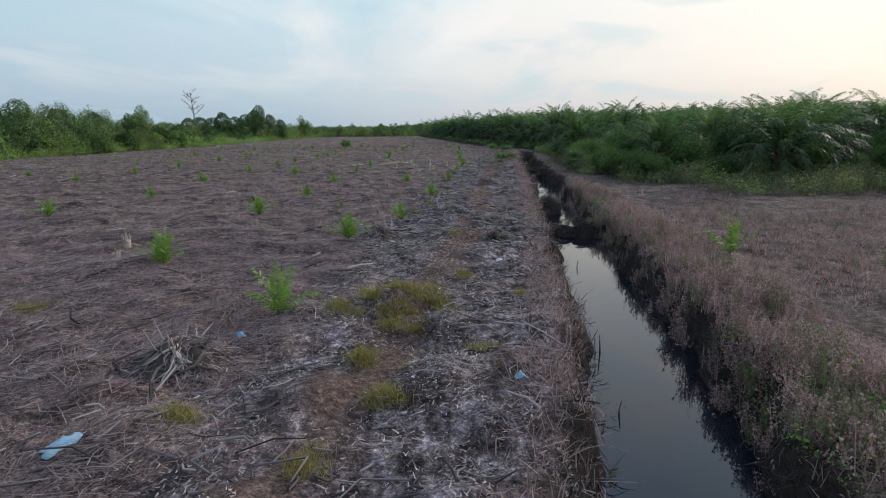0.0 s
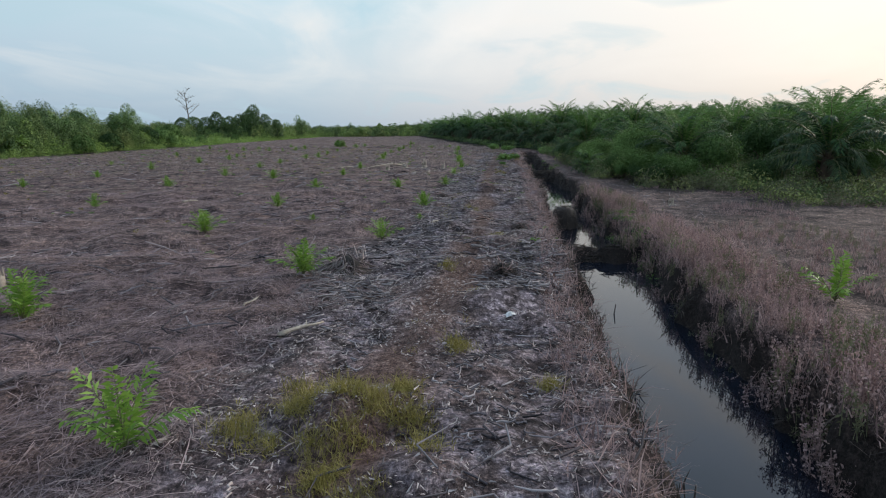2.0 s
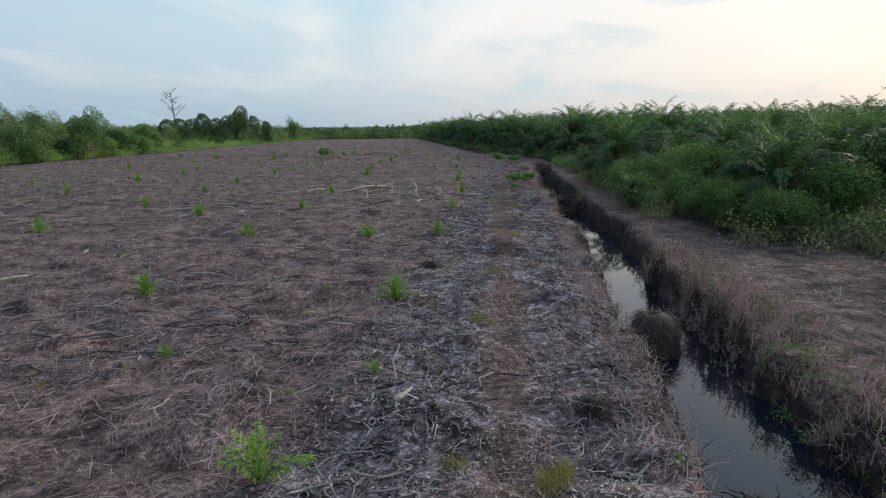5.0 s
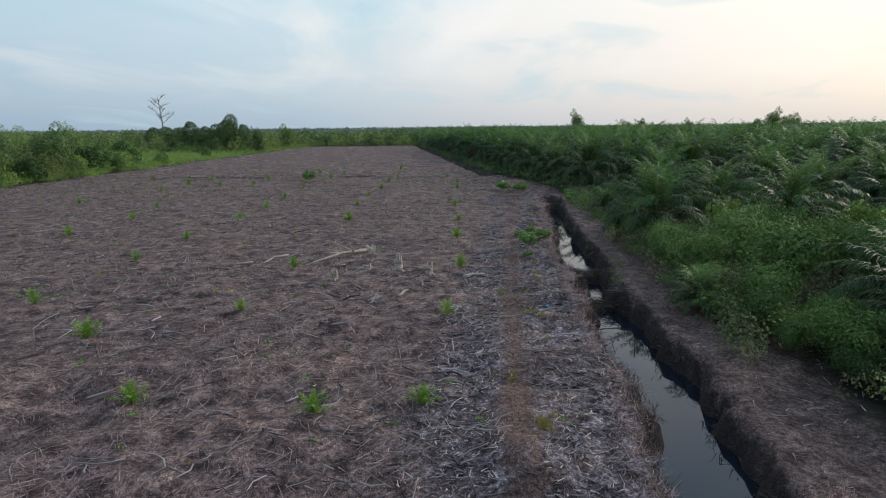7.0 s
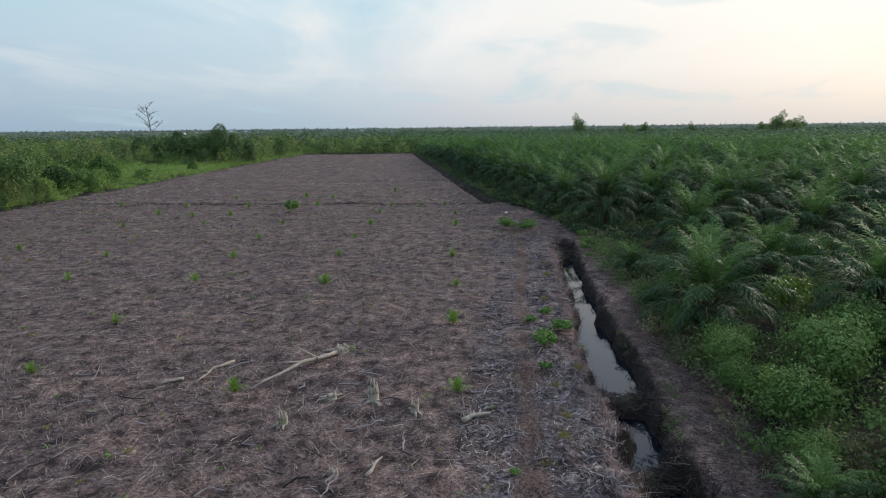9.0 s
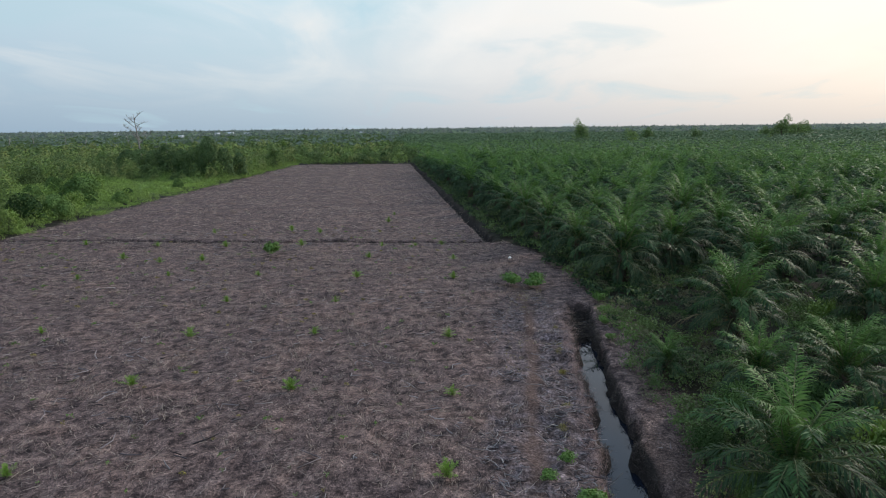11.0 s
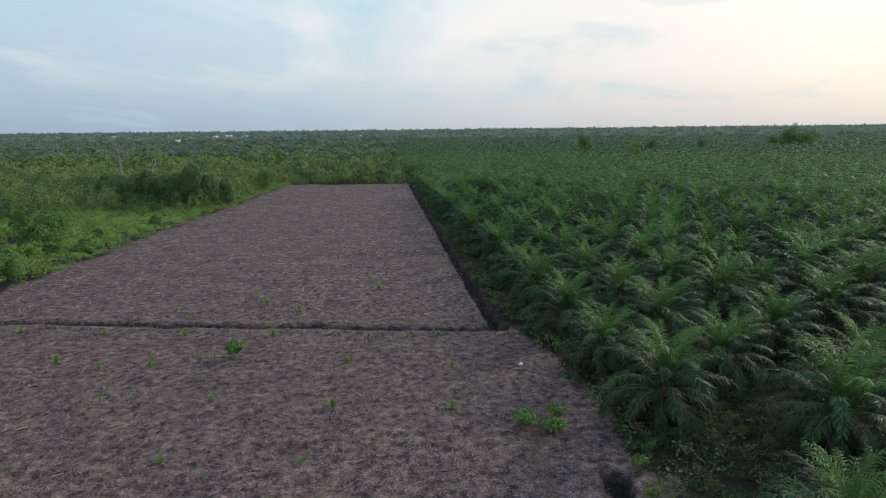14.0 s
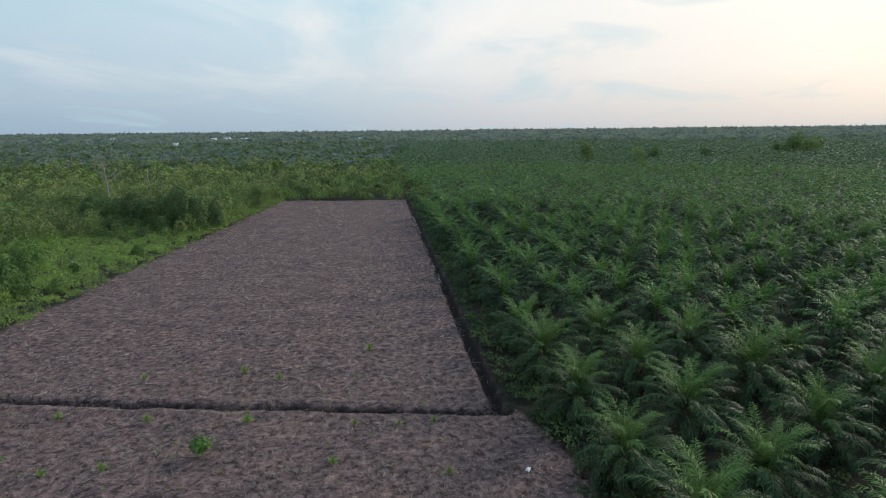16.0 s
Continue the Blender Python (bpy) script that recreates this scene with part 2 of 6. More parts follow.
M_RIB = material("leaf_rib", [(0.10, 0.13, 0.05), (0.17, 0.18, 0.08)], 0.55, 3, 30, 0)
M_TRUNK = material("palm_trunk", [(0.035, 0.027, 0.02), (0.08, 0.06, 0.045), (0.14, 0.105, 0.075)], 0.9, 4, 30, 0.8)
M_BARK = material("bark", [(0.05, 0.04, 0.035), (0.11, 0.09, 0.075), (0.18, 0.155, 0.13)], 0.9, 3, 40, 0.7)
M_DEADBARK = material("bleached_bark", [(0.16, 0.15, 0.14), (0.27, 0.25, 0.23), (0.36, 0.34, 0.32)], 0.85, 2, 30, 0.5)
M_SHRUB = material("shrub_leaf", [(0.047, 0.088, 0.032), (0.084, 0.152, 0.046), (0.129, 0.216, 0.065), (0.172, 0.273, 0.087)], 0.65, 0.5, 12, 0, 0.15, 0.06, None, 0.2, 0.45)
M_SHRUB_LIME = material("lime_shrub_leaf", [(0.09, 0.16, 0.03), (0.16, 0.26, 0.045), (0.25, 0.36, 0.075)], 0.5, 0.8, 12, 0, 0.45, 0.4, None, 0.28, 0.2)
M_TREE = material("tree_leaf", [(0.053, 0.101, 0.033), (0.098, 0.174, 0.050), (0.161, 0.258, 0.064), (0.241, 0.350, 0.095)], 0.5, 0.4, 10, 0, 0.45, 0.4, None, 0.2, 0.25)
M_FERN = material("fern_leaf", [(0.085, 0.151, 0.032), (0.155, 0.264, 0.050), (0.248, 0.378, 0.075), (0.339, 0.453, 0.113)], 0.5, 0.12, 6, 0, 0.42, 0.35, None, 0.28)
M_CREEPER = material("creeper_leaf", [(0.038, 0.071, 0.030), (0.069, 0.123, 0.046), (0.111, 0.181, 0.061), (0.164, 0.251, 0.086)], 0.6, 0.4, 10, 0, 0.45, 0.2, None, 0.15, 0.2)
M_CHIP = material("wood_chips", [(0.061, 0.050, 0.051), (0.195, 0.170, 0.166), (0.370, 0.320, 0.302), (0.565, 0.485, 0.444)], 0.85, 3, 40, 0, 0.75)
M_MOSS = material("yellowed_grass", [(0.13, 0.115, 0.03), (0.22, 0.19, 0.05), (0.31, 0.265, 0.085), (0.40, 0.34, 0.14)], 0.8, 1, 20, 0, 0.55, 0.25, None, 0.2)
M_WEED = material("weed_leaf", [(0.075, 0.150, 0.035), (0.125, 0.235, 0.052), (0.190, 0.320, 0.075)], 0.6, 1, 20, 0, 0.5, 0.3, None, 0.22, 0.2)


# crowns of different kinds in the woods; far ones with haze in the colour
CANOPY = [material("canopy_leaf_%s" % n, c, 0.62, 0.2, 3, 0, 0.14, 0.1, None, 0.15) for n, c in (
    ("dark", [(0.067, 0.107, 0.044), (0.113, 0.170, 0.062), (0.171, 0.242, 0.082)]), ("green", [(0.125, 0.187, 0.062), (0.203, 0.297, 0.086), (0.304, 0.403, 0.118)]),
    ("olive", [(0.155, 0.192, 0.072), (0.253, 0.297, 0.104), (0.365, 0.403, 0.141)]), ("bright", [(0.179, 0.282, 0.073), (0.292, 0.432, 0.102), (0.425, 0.565, 0.149)]))]
HAZED_CANOPY = [material("hazed_canopy_%s" % n, c, 0.8, 0.02, 0.2, 0, 0.2, 0.02, None, 0.4) for n, c in (
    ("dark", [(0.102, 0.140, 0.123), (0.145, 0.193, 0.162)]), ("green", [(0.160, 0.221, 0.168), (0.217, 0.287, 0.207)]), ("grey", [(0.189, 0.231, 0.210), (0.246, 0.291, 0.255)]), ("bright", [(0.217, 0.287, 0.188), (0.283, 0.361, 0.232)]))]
M_WETROOT = material("wet_root", [(0.018, 0.014, 0.012), (0.040, 0.032, 0.027), (0.085, 0.066, 0.052)], 0.75, 4, 50, 0.5, 0.4, 0.3)
M_SCRAP = material("charred_scraps", [(0.022, 0.020, 0.022), (0.090, 0.080, 0.088), (0.200, 0.180, 0.192), (0.420, 0.380, 0.384)], 0.85, 4, 70, 0.3, 0.75)
M_DUSTY = material("dusty_weed_leaf", [(0.098, 0.101, 0.060), (0.161, 0.167, 0.096), (0.236, 0.236, 0.144)], 0.75, 1, 20, 0, 0.5, 0.1, None, 0.25)
# ---- the lie of the land ----
FIELD_LEFT, FIELD_END = -50.0, 251.0
# the near ditch: y, left and right edge of the water
DITCH_Y = np.array([-12, 5.6, 8.5, 12, 17.2, 19.2, 22.5, 25.5, 30, 34.3, 37.5, 41, 47, 52, 59, 61.5, 66.6, 69, 72, 75, 78])
DITCH_L = np.array([-2.4, 1.6, 2.25, 2.75, 3.35, 3.65, 3.9, 4.25, 4.9, 5.4, 5.8, 5.95, 6.7, 7.1, 8.0, 8.3, 9.0, 9.3, 9.75, 10.2, 10.7])
DITCH_R = np.array([-0.6, 3.35, 4.0, 4.45, 4.95, 5.2, 5.35, 5.75, 6.25, 6.7, 7.3, 7.5, 7.8, 8.45, 8.85, 9.3, 9.8, 10.1, 10.6, 11.05, 11.4])
WATER = -0.62
# the far ditches: along the palms, and across the field
RIGHT_A, RIGHT_B = (6.9, 101.4), (-9.3, 251.5)
CROSS_A, CROSS_B = (-50.5, 105.2), (7.6, 101.2)


def line_gap(x, y, a, b):
    """Distance from the line a-b, and the share of the way along it."""
    ax, ay = b[0] - a[0], b[1] - a[1]
    t = ((x - a[0]) * ax + (y - a[1]) * ay) / (ax * ax + ay * ay)
    k = np.clip(t, 0, 1)
    return np.hypot(x - a[0] - k * ax, y - a[1] - k * ay), t


def right_edge(y):
    """Where the cleared field ends on the palms' side."""
    near = np.interp(y, DITCH_Y, DITCH_L) - 0.5
    far = np.interp(y, [101.4, 251.5], [6.9, -9.3])
    return np.where(y < 78, near, np.where(y < 101.4, np.interp(y, [78, 84, 92, 98, 101.4], [12.2, 12.4, 11.4, 9.6, 7.6]), far))


def in_field(x, y):
    wob = (vnoise(x, y, 3.0, 31) - 0.5) * 2.2
    return smooth(x - FIELD_LEFT + wob, -0.6, 0.6) * smooth(FIELD_END - y + wob, -0.6, 0.6) * smooth(right_edge(y) + 0.5 - x, -0.5, 0.5)


def ground_z(x, y):
    x, y = np.asarray(x, float), np.asarray(y, float)
    near = smooth(90 - y, 0, 20) * smooth(40 - np.abs(x), 0, 15)
    z = (vnoise(x, y, 7, 1) - 0.5) * 0.16 + (vnoise(x, y, 1.7, 2) - 0.5) * 0.10 + (vnoise(x, y, 0.55, 3) - 0.5) * 0.085 * near
    calm = 1 - 0.6 * smooth(x - np.interp(y, DITCH_Y, DITCH_R), -0.2, 0.4) * smooth(84 - y, 0, 4)
    z = z * calm + calm * (vnoise(x, y * 1.5, 2.6, 17) ** 3) * (0.22 - 0.06 * smooth(y, 32, 60)) + calm * (vnoise(x, y * 1.1, 0.8, 18) ** 2 - 0.3) * (0.19 - 0.12 * smooth(y, 32, 60))
    # heaps pushed up beside the ditch
    spoil = smooth(x - (np.interp(y, DITCH_Y, DITCH_L) - 4.2), 0, 1.2) * smooth(84 - y, 0, 8) * smooth(np.interp(y, DITCH_Y, DITCH_R) + 0.3 - x, 0, 0.6)
    z += spoil * (vnoise(x, y, 1.1, 5) ** 2 * 0.36 + (vnoise(x, y, 0.4, 6) - 0.5) * 0.15)
    # the banks and the bed
    jag = (vnoise(x, y, 0.5, 8) - 0.5) * 0.6 + (vnoise(x, y, 1.9, 9) - 0.5) * 0.5
    left = np.interp(y, DITCH_Y, DITCH_L) - x + jag
    right = x - np.interp(y, DITCH_Y, DITCH_R) + jag * 0.9
    out = np.maximum(left, right)
    rise_l, rise_r = smooth(left, -0.14, 0.50), smooth(right, -0.05, 0.42)
    bank = np.where(left > right, rise_l, rise_r)
    cut = np.where(out < 1.2, bank, 1.0)
    cut = np.where((y < 77) & (y > -11.5), cut, np.where(y >= 77, np.maximum(cut, smooth(y, 77, 78.2)), 1.0))
    lip = (0.12 - 0.06 * smooth(y, 24, 34)) * smooth(right, 0.1, 0.6) * smooth(3.0 - right, 0, 2.0) * smooth(80 - y, 0, 4)
    bed = -1.0 + 0.1 * vnoise(x, y, 0.8, 10)
    # plugs of mud and roots across the bed
    for dy, wide, top in ((20.4, 0.22, -0.34), (45.1, 0.35, -0.5), (49.5, 0.7, -0.42), (73.6, 1.4, -0.40)):
        bed = np.maximum(bed, -1.0 + (top + 1.0) * smooth(wide + 0.45 - np.abs(y - dy - (vnoise(x, y, 0.7, 11) - 0.5) * 0.8), 0, 0.6))
    z = z * (0.3 + 0.7 * cut) + bed * (1 - cut) + lip
    for a, b, w, d in ((RIGHT_A, RIGHT_B, 0.42, 1.0), (CROSS_A, CROSS_B, 0.24, 0.8)):
        g, t = line_gap(x, y, a, b)
        g = g + (vnoise(x, y, 0.9, 12) - 0.5) * 0.35
        z += -d * smooth(w + 0.35 - g, 0, 0.5) + 0.08 * smooth(1.9 - g, 0, 0.7) * smooth(g, 0.7, 1.1)
    return z


def axis(stops):
    """Grid lines from rows (start, step), ending at the last start; steps grow smoothly outward elsewhere."""
    out = []
    for (a, s), (b, _) in zip(stops, stops[1:]):
        out.append(np.arange(a, b - s * 0.3, s))
    out.append(np.array([stops[-1][0]]))
    return np.concatenate(out)


gx = axis([(-4500, 500), (-1500, 150), (-450, 40), (-130, 8), (-58, 0.9), (-46, 1.1), (-22, 0.5), (-11, 0.2), (14.6, 0.5), (24, 1.5), (50, 8), (130, 40), (450, 150), (1500, 500), (4500, 0)])
gy = axis([(-600, 100), (-100, 15), (-10, 1), (3, 0.2), (32, 0.3), (60, 0.45), (99.5, 0.22), (107.5, 0.9), (150, 1.6), (255, 5), (300, 20), (500, 80), (1500, 300), (4800, 0)])
X, Y = np.meshgrid(gx, gy)
Z = ground_z(X, Y)
NX, NY = len(gx), len(gy)
ii, jj = np.meshgrid(np.arange(NY - 1), np.arange(NX - 1), indexing="ij")
ii, jj = ii.ravel(), jj.ravel()
gf = np.stack([ii * NX + jj, ii * NX + jj + 1, (ii + 1) * NX + jj + 1, (ii + 1) * NX + jj], 1)

# kinds of soil: r trodden red earth, g ash, b overgrown with shade put in, a wet mud
TRACK_Y = np.array([4, 5.8, 6.9, 11.8, 16.3, 20.7, 25.5, 35.5, 46.3, 62, 67, 76, 85])
TRACK_X = np.array([-1.7, -1.2, -1.0, -0.3, 0.65, 1.2, 1.75, 2.5, 3.7, 5.4, 6.3, 7.3, 7.6])
fieldness = in_field(X, Y)
edge = np.interp(Y, DITCH_Y, DITCH_L)
wav = (vnoise(X, Y, 1.3, 21) - 0.5)
track = smooth(0.42 + wav * 0.5 - np.abs(X - np.interp(Y, TRACK_Y, TRACK_X)), -0.12, 0.3) * smooth(88 - Y, 0, 8) * (0.8 + 0.2 * smooth(vnoise(X, Y, 2.2, 22), 0.25, 0.55))
ASH_Y = np.array([4, 5.3, 7.6, 17, 18.6, 23.2, 27.8, 36, 39.6, 46.5, 62, 76, 80])
ASH_X = np.array([-2.9, -2.7, -2.6, -2.0, -1.8, -0.7, -0.4, 0.6, 0.9, 2.0, 3.7, 5.2, 6.0])
ash = smooth(X - np.interp(Y, ASH_Y, ASH_X) + wav * 1.2, -0.3, 0.5) * smooth(edge - 0.5 - X, -0.2, 0.3) * smooth(80 - Y, 0, 6)
ash = ash * (1 - 0.45 * smooth(Y, 28, 60)) * (0.5 + 0.5 * smooth(vnoise(X, Y, 1.6, 23) * 0.6 + vnoise(X, Y, 0.5, 24) * 0.4, 0.38, 0.66))
path_right = smooth(1.15 + wav - np.abs(X - np.interp(Y, DITCH_Y, DITCH_R) - 1.7), -0.4, 0.4) * smooth(Y, 26, 34) * smooth(62 - Y, 0, 6)
grown_dark = (1 - fieldness) * (1 - path_right * 0.55)
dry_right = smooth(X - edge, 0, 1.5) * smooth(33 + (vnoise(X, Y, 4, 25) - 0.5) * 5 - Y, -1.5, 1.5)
grown_dark = grown_dark * (1 - 0.72 * dry_right) * np.where(Y < 78, np.maximum(smooth(X - np.interp(Y, DITCH_Y, DITCH_R), 1.8, 4.0), 0.35 * path_right), 1.0)
beside = smooth(0.75 - np.maximum(edge - X, X - np.interp(Y, DITCH_Y, DITCH_R)), 0, 0.2) * smooth(78 - Y, 0, 2)
far_bank = X - np.interp(Y, DITCH_Y, DITCH_R)
wet_wall = smooth(0.48 + wav * 0.5 - far_bank, 0, 0.18) * smooth(far_bank, -0.6, -0.3) * smooth(78 - Y, 0, 2)
mud = np.maximum(np.maximum(smooth(-0.10 - Z, 0, 0.2), beside * smooth(0.02 - Z, -0.03, 0.10)), np.maximum(wet_wall, smooth(0.32 + wav * 0.4 - (edge - X), 0, 0.15) * smooth(edge - X, -0.6, -0.3) * smooth(78 - Y, 0, 2)))
zone = np.stack([np.maximum(track, path_right * 0.4), np.maximum(ash, 0), grown_dark, mud], -1).reshape(-1, 4).astype(np.float32)


def ground_material():
    m = bpy.data.materials.new("cleared_peat_soil")
    m.use_nodes = True
    nd, ln = m.node_tree.nodes, m.node_tree.links
    bsdf = nd["Principled BSDF"]
    bsdf.inputs["Specular IOR Level"].default_value = 0.15
    tc = nd.new("ShaderNodeTexCoord")
    at = nd.new("ShaderNodeAttribute")
    at.attribute_name = "zone"
    split = nd.new("ShaderNodeSeparateColor")
    ln.new(at.outputs["Color"], split.inputs[0])

    def tex(scale, detail=5, rough=0.6, stretch=None):
        n = nd.new("ShaderNodeTexNoise")
        n.inputs["Scale"].default_value, n.inputs["Detail"].default_value, n.inputs["Roughness"].default_value = scale, detail, rough
        src = tc.outputs["Object"]
        if stretch:
            mp = nd.new("ShaderNodeMapping")
            mp.inputs["Rotation"].default_value = (0, 0, stretch[0])
            mp.inputs["Scale"].default_value = (stretch[1], 1, 1)
            ln.new(src, mp.inputs[0])
            src = mp.outputs[0]
        ln.new(src, n.inputs["Vector"])
        return n.outputs[0]

    def ramp(fac, stops):
        n = nd.new("ShaderNodeValToRGB")
        el = n.color_ramp.elements
        while len(el) < len(stops):
            el.new(0.5)
        for e, (p, c) in zip(el, stops):
            e.position, e.color = p, (*c, 1)
        ln.new(fac, n.inputs[0])
        return n.outputs[0]

    def mix(fac, a, b, mode="MIX"):
        n = nd.new("ShaderNodeMix")
        n.data_type, n.blend_type = "RGBA", mode
        if isinstance(fac, float):
            n.inputs[0].default_value = fac
        else:
            ln.new(fac, n.inputs[0])
        ln.new(a, n.inputs[6])
        ln.new(b, n.inputs[7])
        return n.outputs[2]

    big, mid, fine, grit = tex(0.35, 4), tex(1.6, 6, 0.65), tex(9.0, 6, 0.7), tex(34.0, 4, 0.65)
    fibre_a, fibre_b = tex(16.0, 3, 0.6, (0.5, 7.0)), tex(16.0, 3, 0.6, (2.1, 7.0))
    soil = ramp(mid, [(0.37, (0.048, 0.037, 0.037)), (0.47, (0.129, 0.098, 0.093)), (0.57, (0.202, 0.156, 0.146)), (0.70, (0.300, 0.235, 0.210))])
    rough_light = ramp(fine, [(0.34, (0.22, 0.21, 0.22)), (0.5, (0.92, 0.90, 0.90)), (0.66, (1.75, 1.68, 1.6))])
    soil = mix(1.0, soil, rough_light, "MULTIPLY")
    fib = ramp(fibre_a, [(0.40, (0.45, 0.44, 0.44)), (0.52, (0.95, 0.95, 0.95)), (0.64, (1.7, 1.65, 1.6))])
    soil = mix(0.75, soil, fib, "MULTIPLY")
    fib = ramp(fibre_b, [(0.40, (0.5, 0.49, 0.49)), (0.52, (0.95, 0.95, 0.95)), (0.64, (1.6, 1.55, 1.5))])
    soil = mix(0.75, soil, fib, "MULTIPLY")
    soil = mix(0.7, soil, ramp(big, [(0.35, (0.6, 0.58, 0.62)), (0.5, (0.95, 0.92, 0.92)), (0.65, (1.2, 1.1, 1.02))]), "MULTIPLY")
    ashc = ramp(fine, [(0.34, (0.033, 0.030, 0.031)), (0.5, (0.123, 0.112, 0.118)), (0.66, (0.352, 0.325, 0.328))])
    ashc = mix(1.0, ashc, ramp(tex(2.3, 6, 0.68), [(0.38, (0.165, 0.145, 0.147)), (0.47, (0.567, 0.500, 0.494)), (0.54, (1.133, 1.030, 1.064)), (0.64, (2.060, 1.900, 1.995))]), "MULTIPLY")
    red = ramp(fine, [(0.34, (0.034, 0.021, 0.018)), (0.5, (0.108, 0.069, 0.058)), (0.68, (0.21, 0.150, 0.126))])
    # dark peat, with the shade under crowns and scrub put into its colour
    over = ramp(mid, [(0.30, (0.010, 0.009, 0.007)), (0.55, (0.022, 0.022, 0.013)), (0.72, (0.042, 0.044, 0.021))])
    wet = ramp(fine, [(0.35, (0.012, 0.010, 0.009)), (0.7, (0.04, 0.032, 0.028))])
    col = mix(split.outputs["Green"], soil, ashc)
    col = mix(split.outputs["Red"], col, red)
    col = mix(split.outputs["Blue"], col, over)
    col = mix(at.outputs["Alpha"], col, wet)
    col = mix(0.85, col, ramp(grit, [(0.36, (0.38, 0.37, 0.38)), (0.5, (0.95, 0.94, 0.95)), (0.64, (1.75, 1.7, 1.68))]), "MULTIPLY")
    ln.new(col, bsdf.inputs["Base Color"])
    bsdf.inputs["Roughness"].default_value = 0.92
    b1 = nd.new("ShaderNodeBump")
    b1.inputs["Strength"].default_value, b1.inputs["Distance"].default_value = 0.9, 0.05
    ln.new(fine, b1.inputs["Height"])
    b2 = nd.new("ShaderNodeBump")
    b2.inputs["Strength"].default_value, b2.inputs["Distance"].default_value = 0.6, 0.012
    ln.new(grit, b2.inputs["Height"])
    ln.new(b1.outputs[0], b2.inputs["Normal"])
    ln.new(b2.outputs[0], bsdf.inputs["Normal"])
    return m


M_GROUND = ground_material()
g_me = mesh_of("ground", np.stack([X, Y, Z], -1).reshape(-1, 3), gf, [M_GROUND], flat=False)
at_zone = g_me.color_attributes.new("zone", "FLOAT_COLOR", "POINT")
at_zone.data.foreach_set("color", zone.ravel())
thing("ground", "cleared brown peat field covered with dry straw and ash", "ground", kind="structure", data=g_me)


def water_material():
    m = bpy.data.materials.new("ditch_water")
    m.use_nodes = True
    nd, ln = m.node_tree.nodes, m.node_tree.links
    bsdf = nd["Principled BSDF"]
    bsdf.inputs["Base Color"].default_value = (0.007, 0.010, 0.018, 1)
    bsdf.inputs["Roughness"].default_value = 0.03
    bsdf.inputs["IOR"].default_value = 1.45
    tc = nd.new("ShaderNodeTexCoord")
    n = nd.new("ShaderNodeTexNoise")
    n.inputs["Scale"].default_value, n.inputs["Detail"].default_value = 1.4, 2
    ln.new(tc.outputs["Object"], n.inputs["Vector"])
    b = nd.new("ShaderNodeBump")
    b.inputs["Strength"].default_value, b.inputs["Distance"].default_value = 0.05, 0.02
    ln.new(n.outputs[0], b.inputs["Height"])
    ln.new(b.outputs[0], bsdf.inputs["Normal"])
    return m


M_WATER = water_material()


def water_strip(label, left, right, z):
    v = np.array([(x, y, z) for p in zip(left, right) for x, y in p])
    f = np.array([(2 * i, 2 * i + 1, 2 * i + 3, 2 * i + 2) for i in range(len(left) - 1)])
    thing("water", label, "water", kind="structure", data=mesh_of("water", v, f, [M_WATER]))


ys = np.linspace(-11, 76, 60)
water_strip("still dark water in a drainage ditch", np.stack([np.interp(ys, DITCH_Y, DITCH_L) - 0.45, ys], 1), np.stack([np.interp(ys, DITCH_Y, DITCH_R) + 0.4, ys], 1), WATER)
ks = np.linspace(0.30, 0.78, 20)
rx, ry = RIGHT_A[0] + ks * (RIGHT_B[0] - RIGHT_A[0]), RIGHT_A[1] + ks * (RIGHT_B[1] - RIGHT_A[1])
water_strip("narrow water in a ditch beside the palms", np.stack([rx - 0.3, ry], 1), np.stack([rx + 0.3, ry], 1), -0.92)

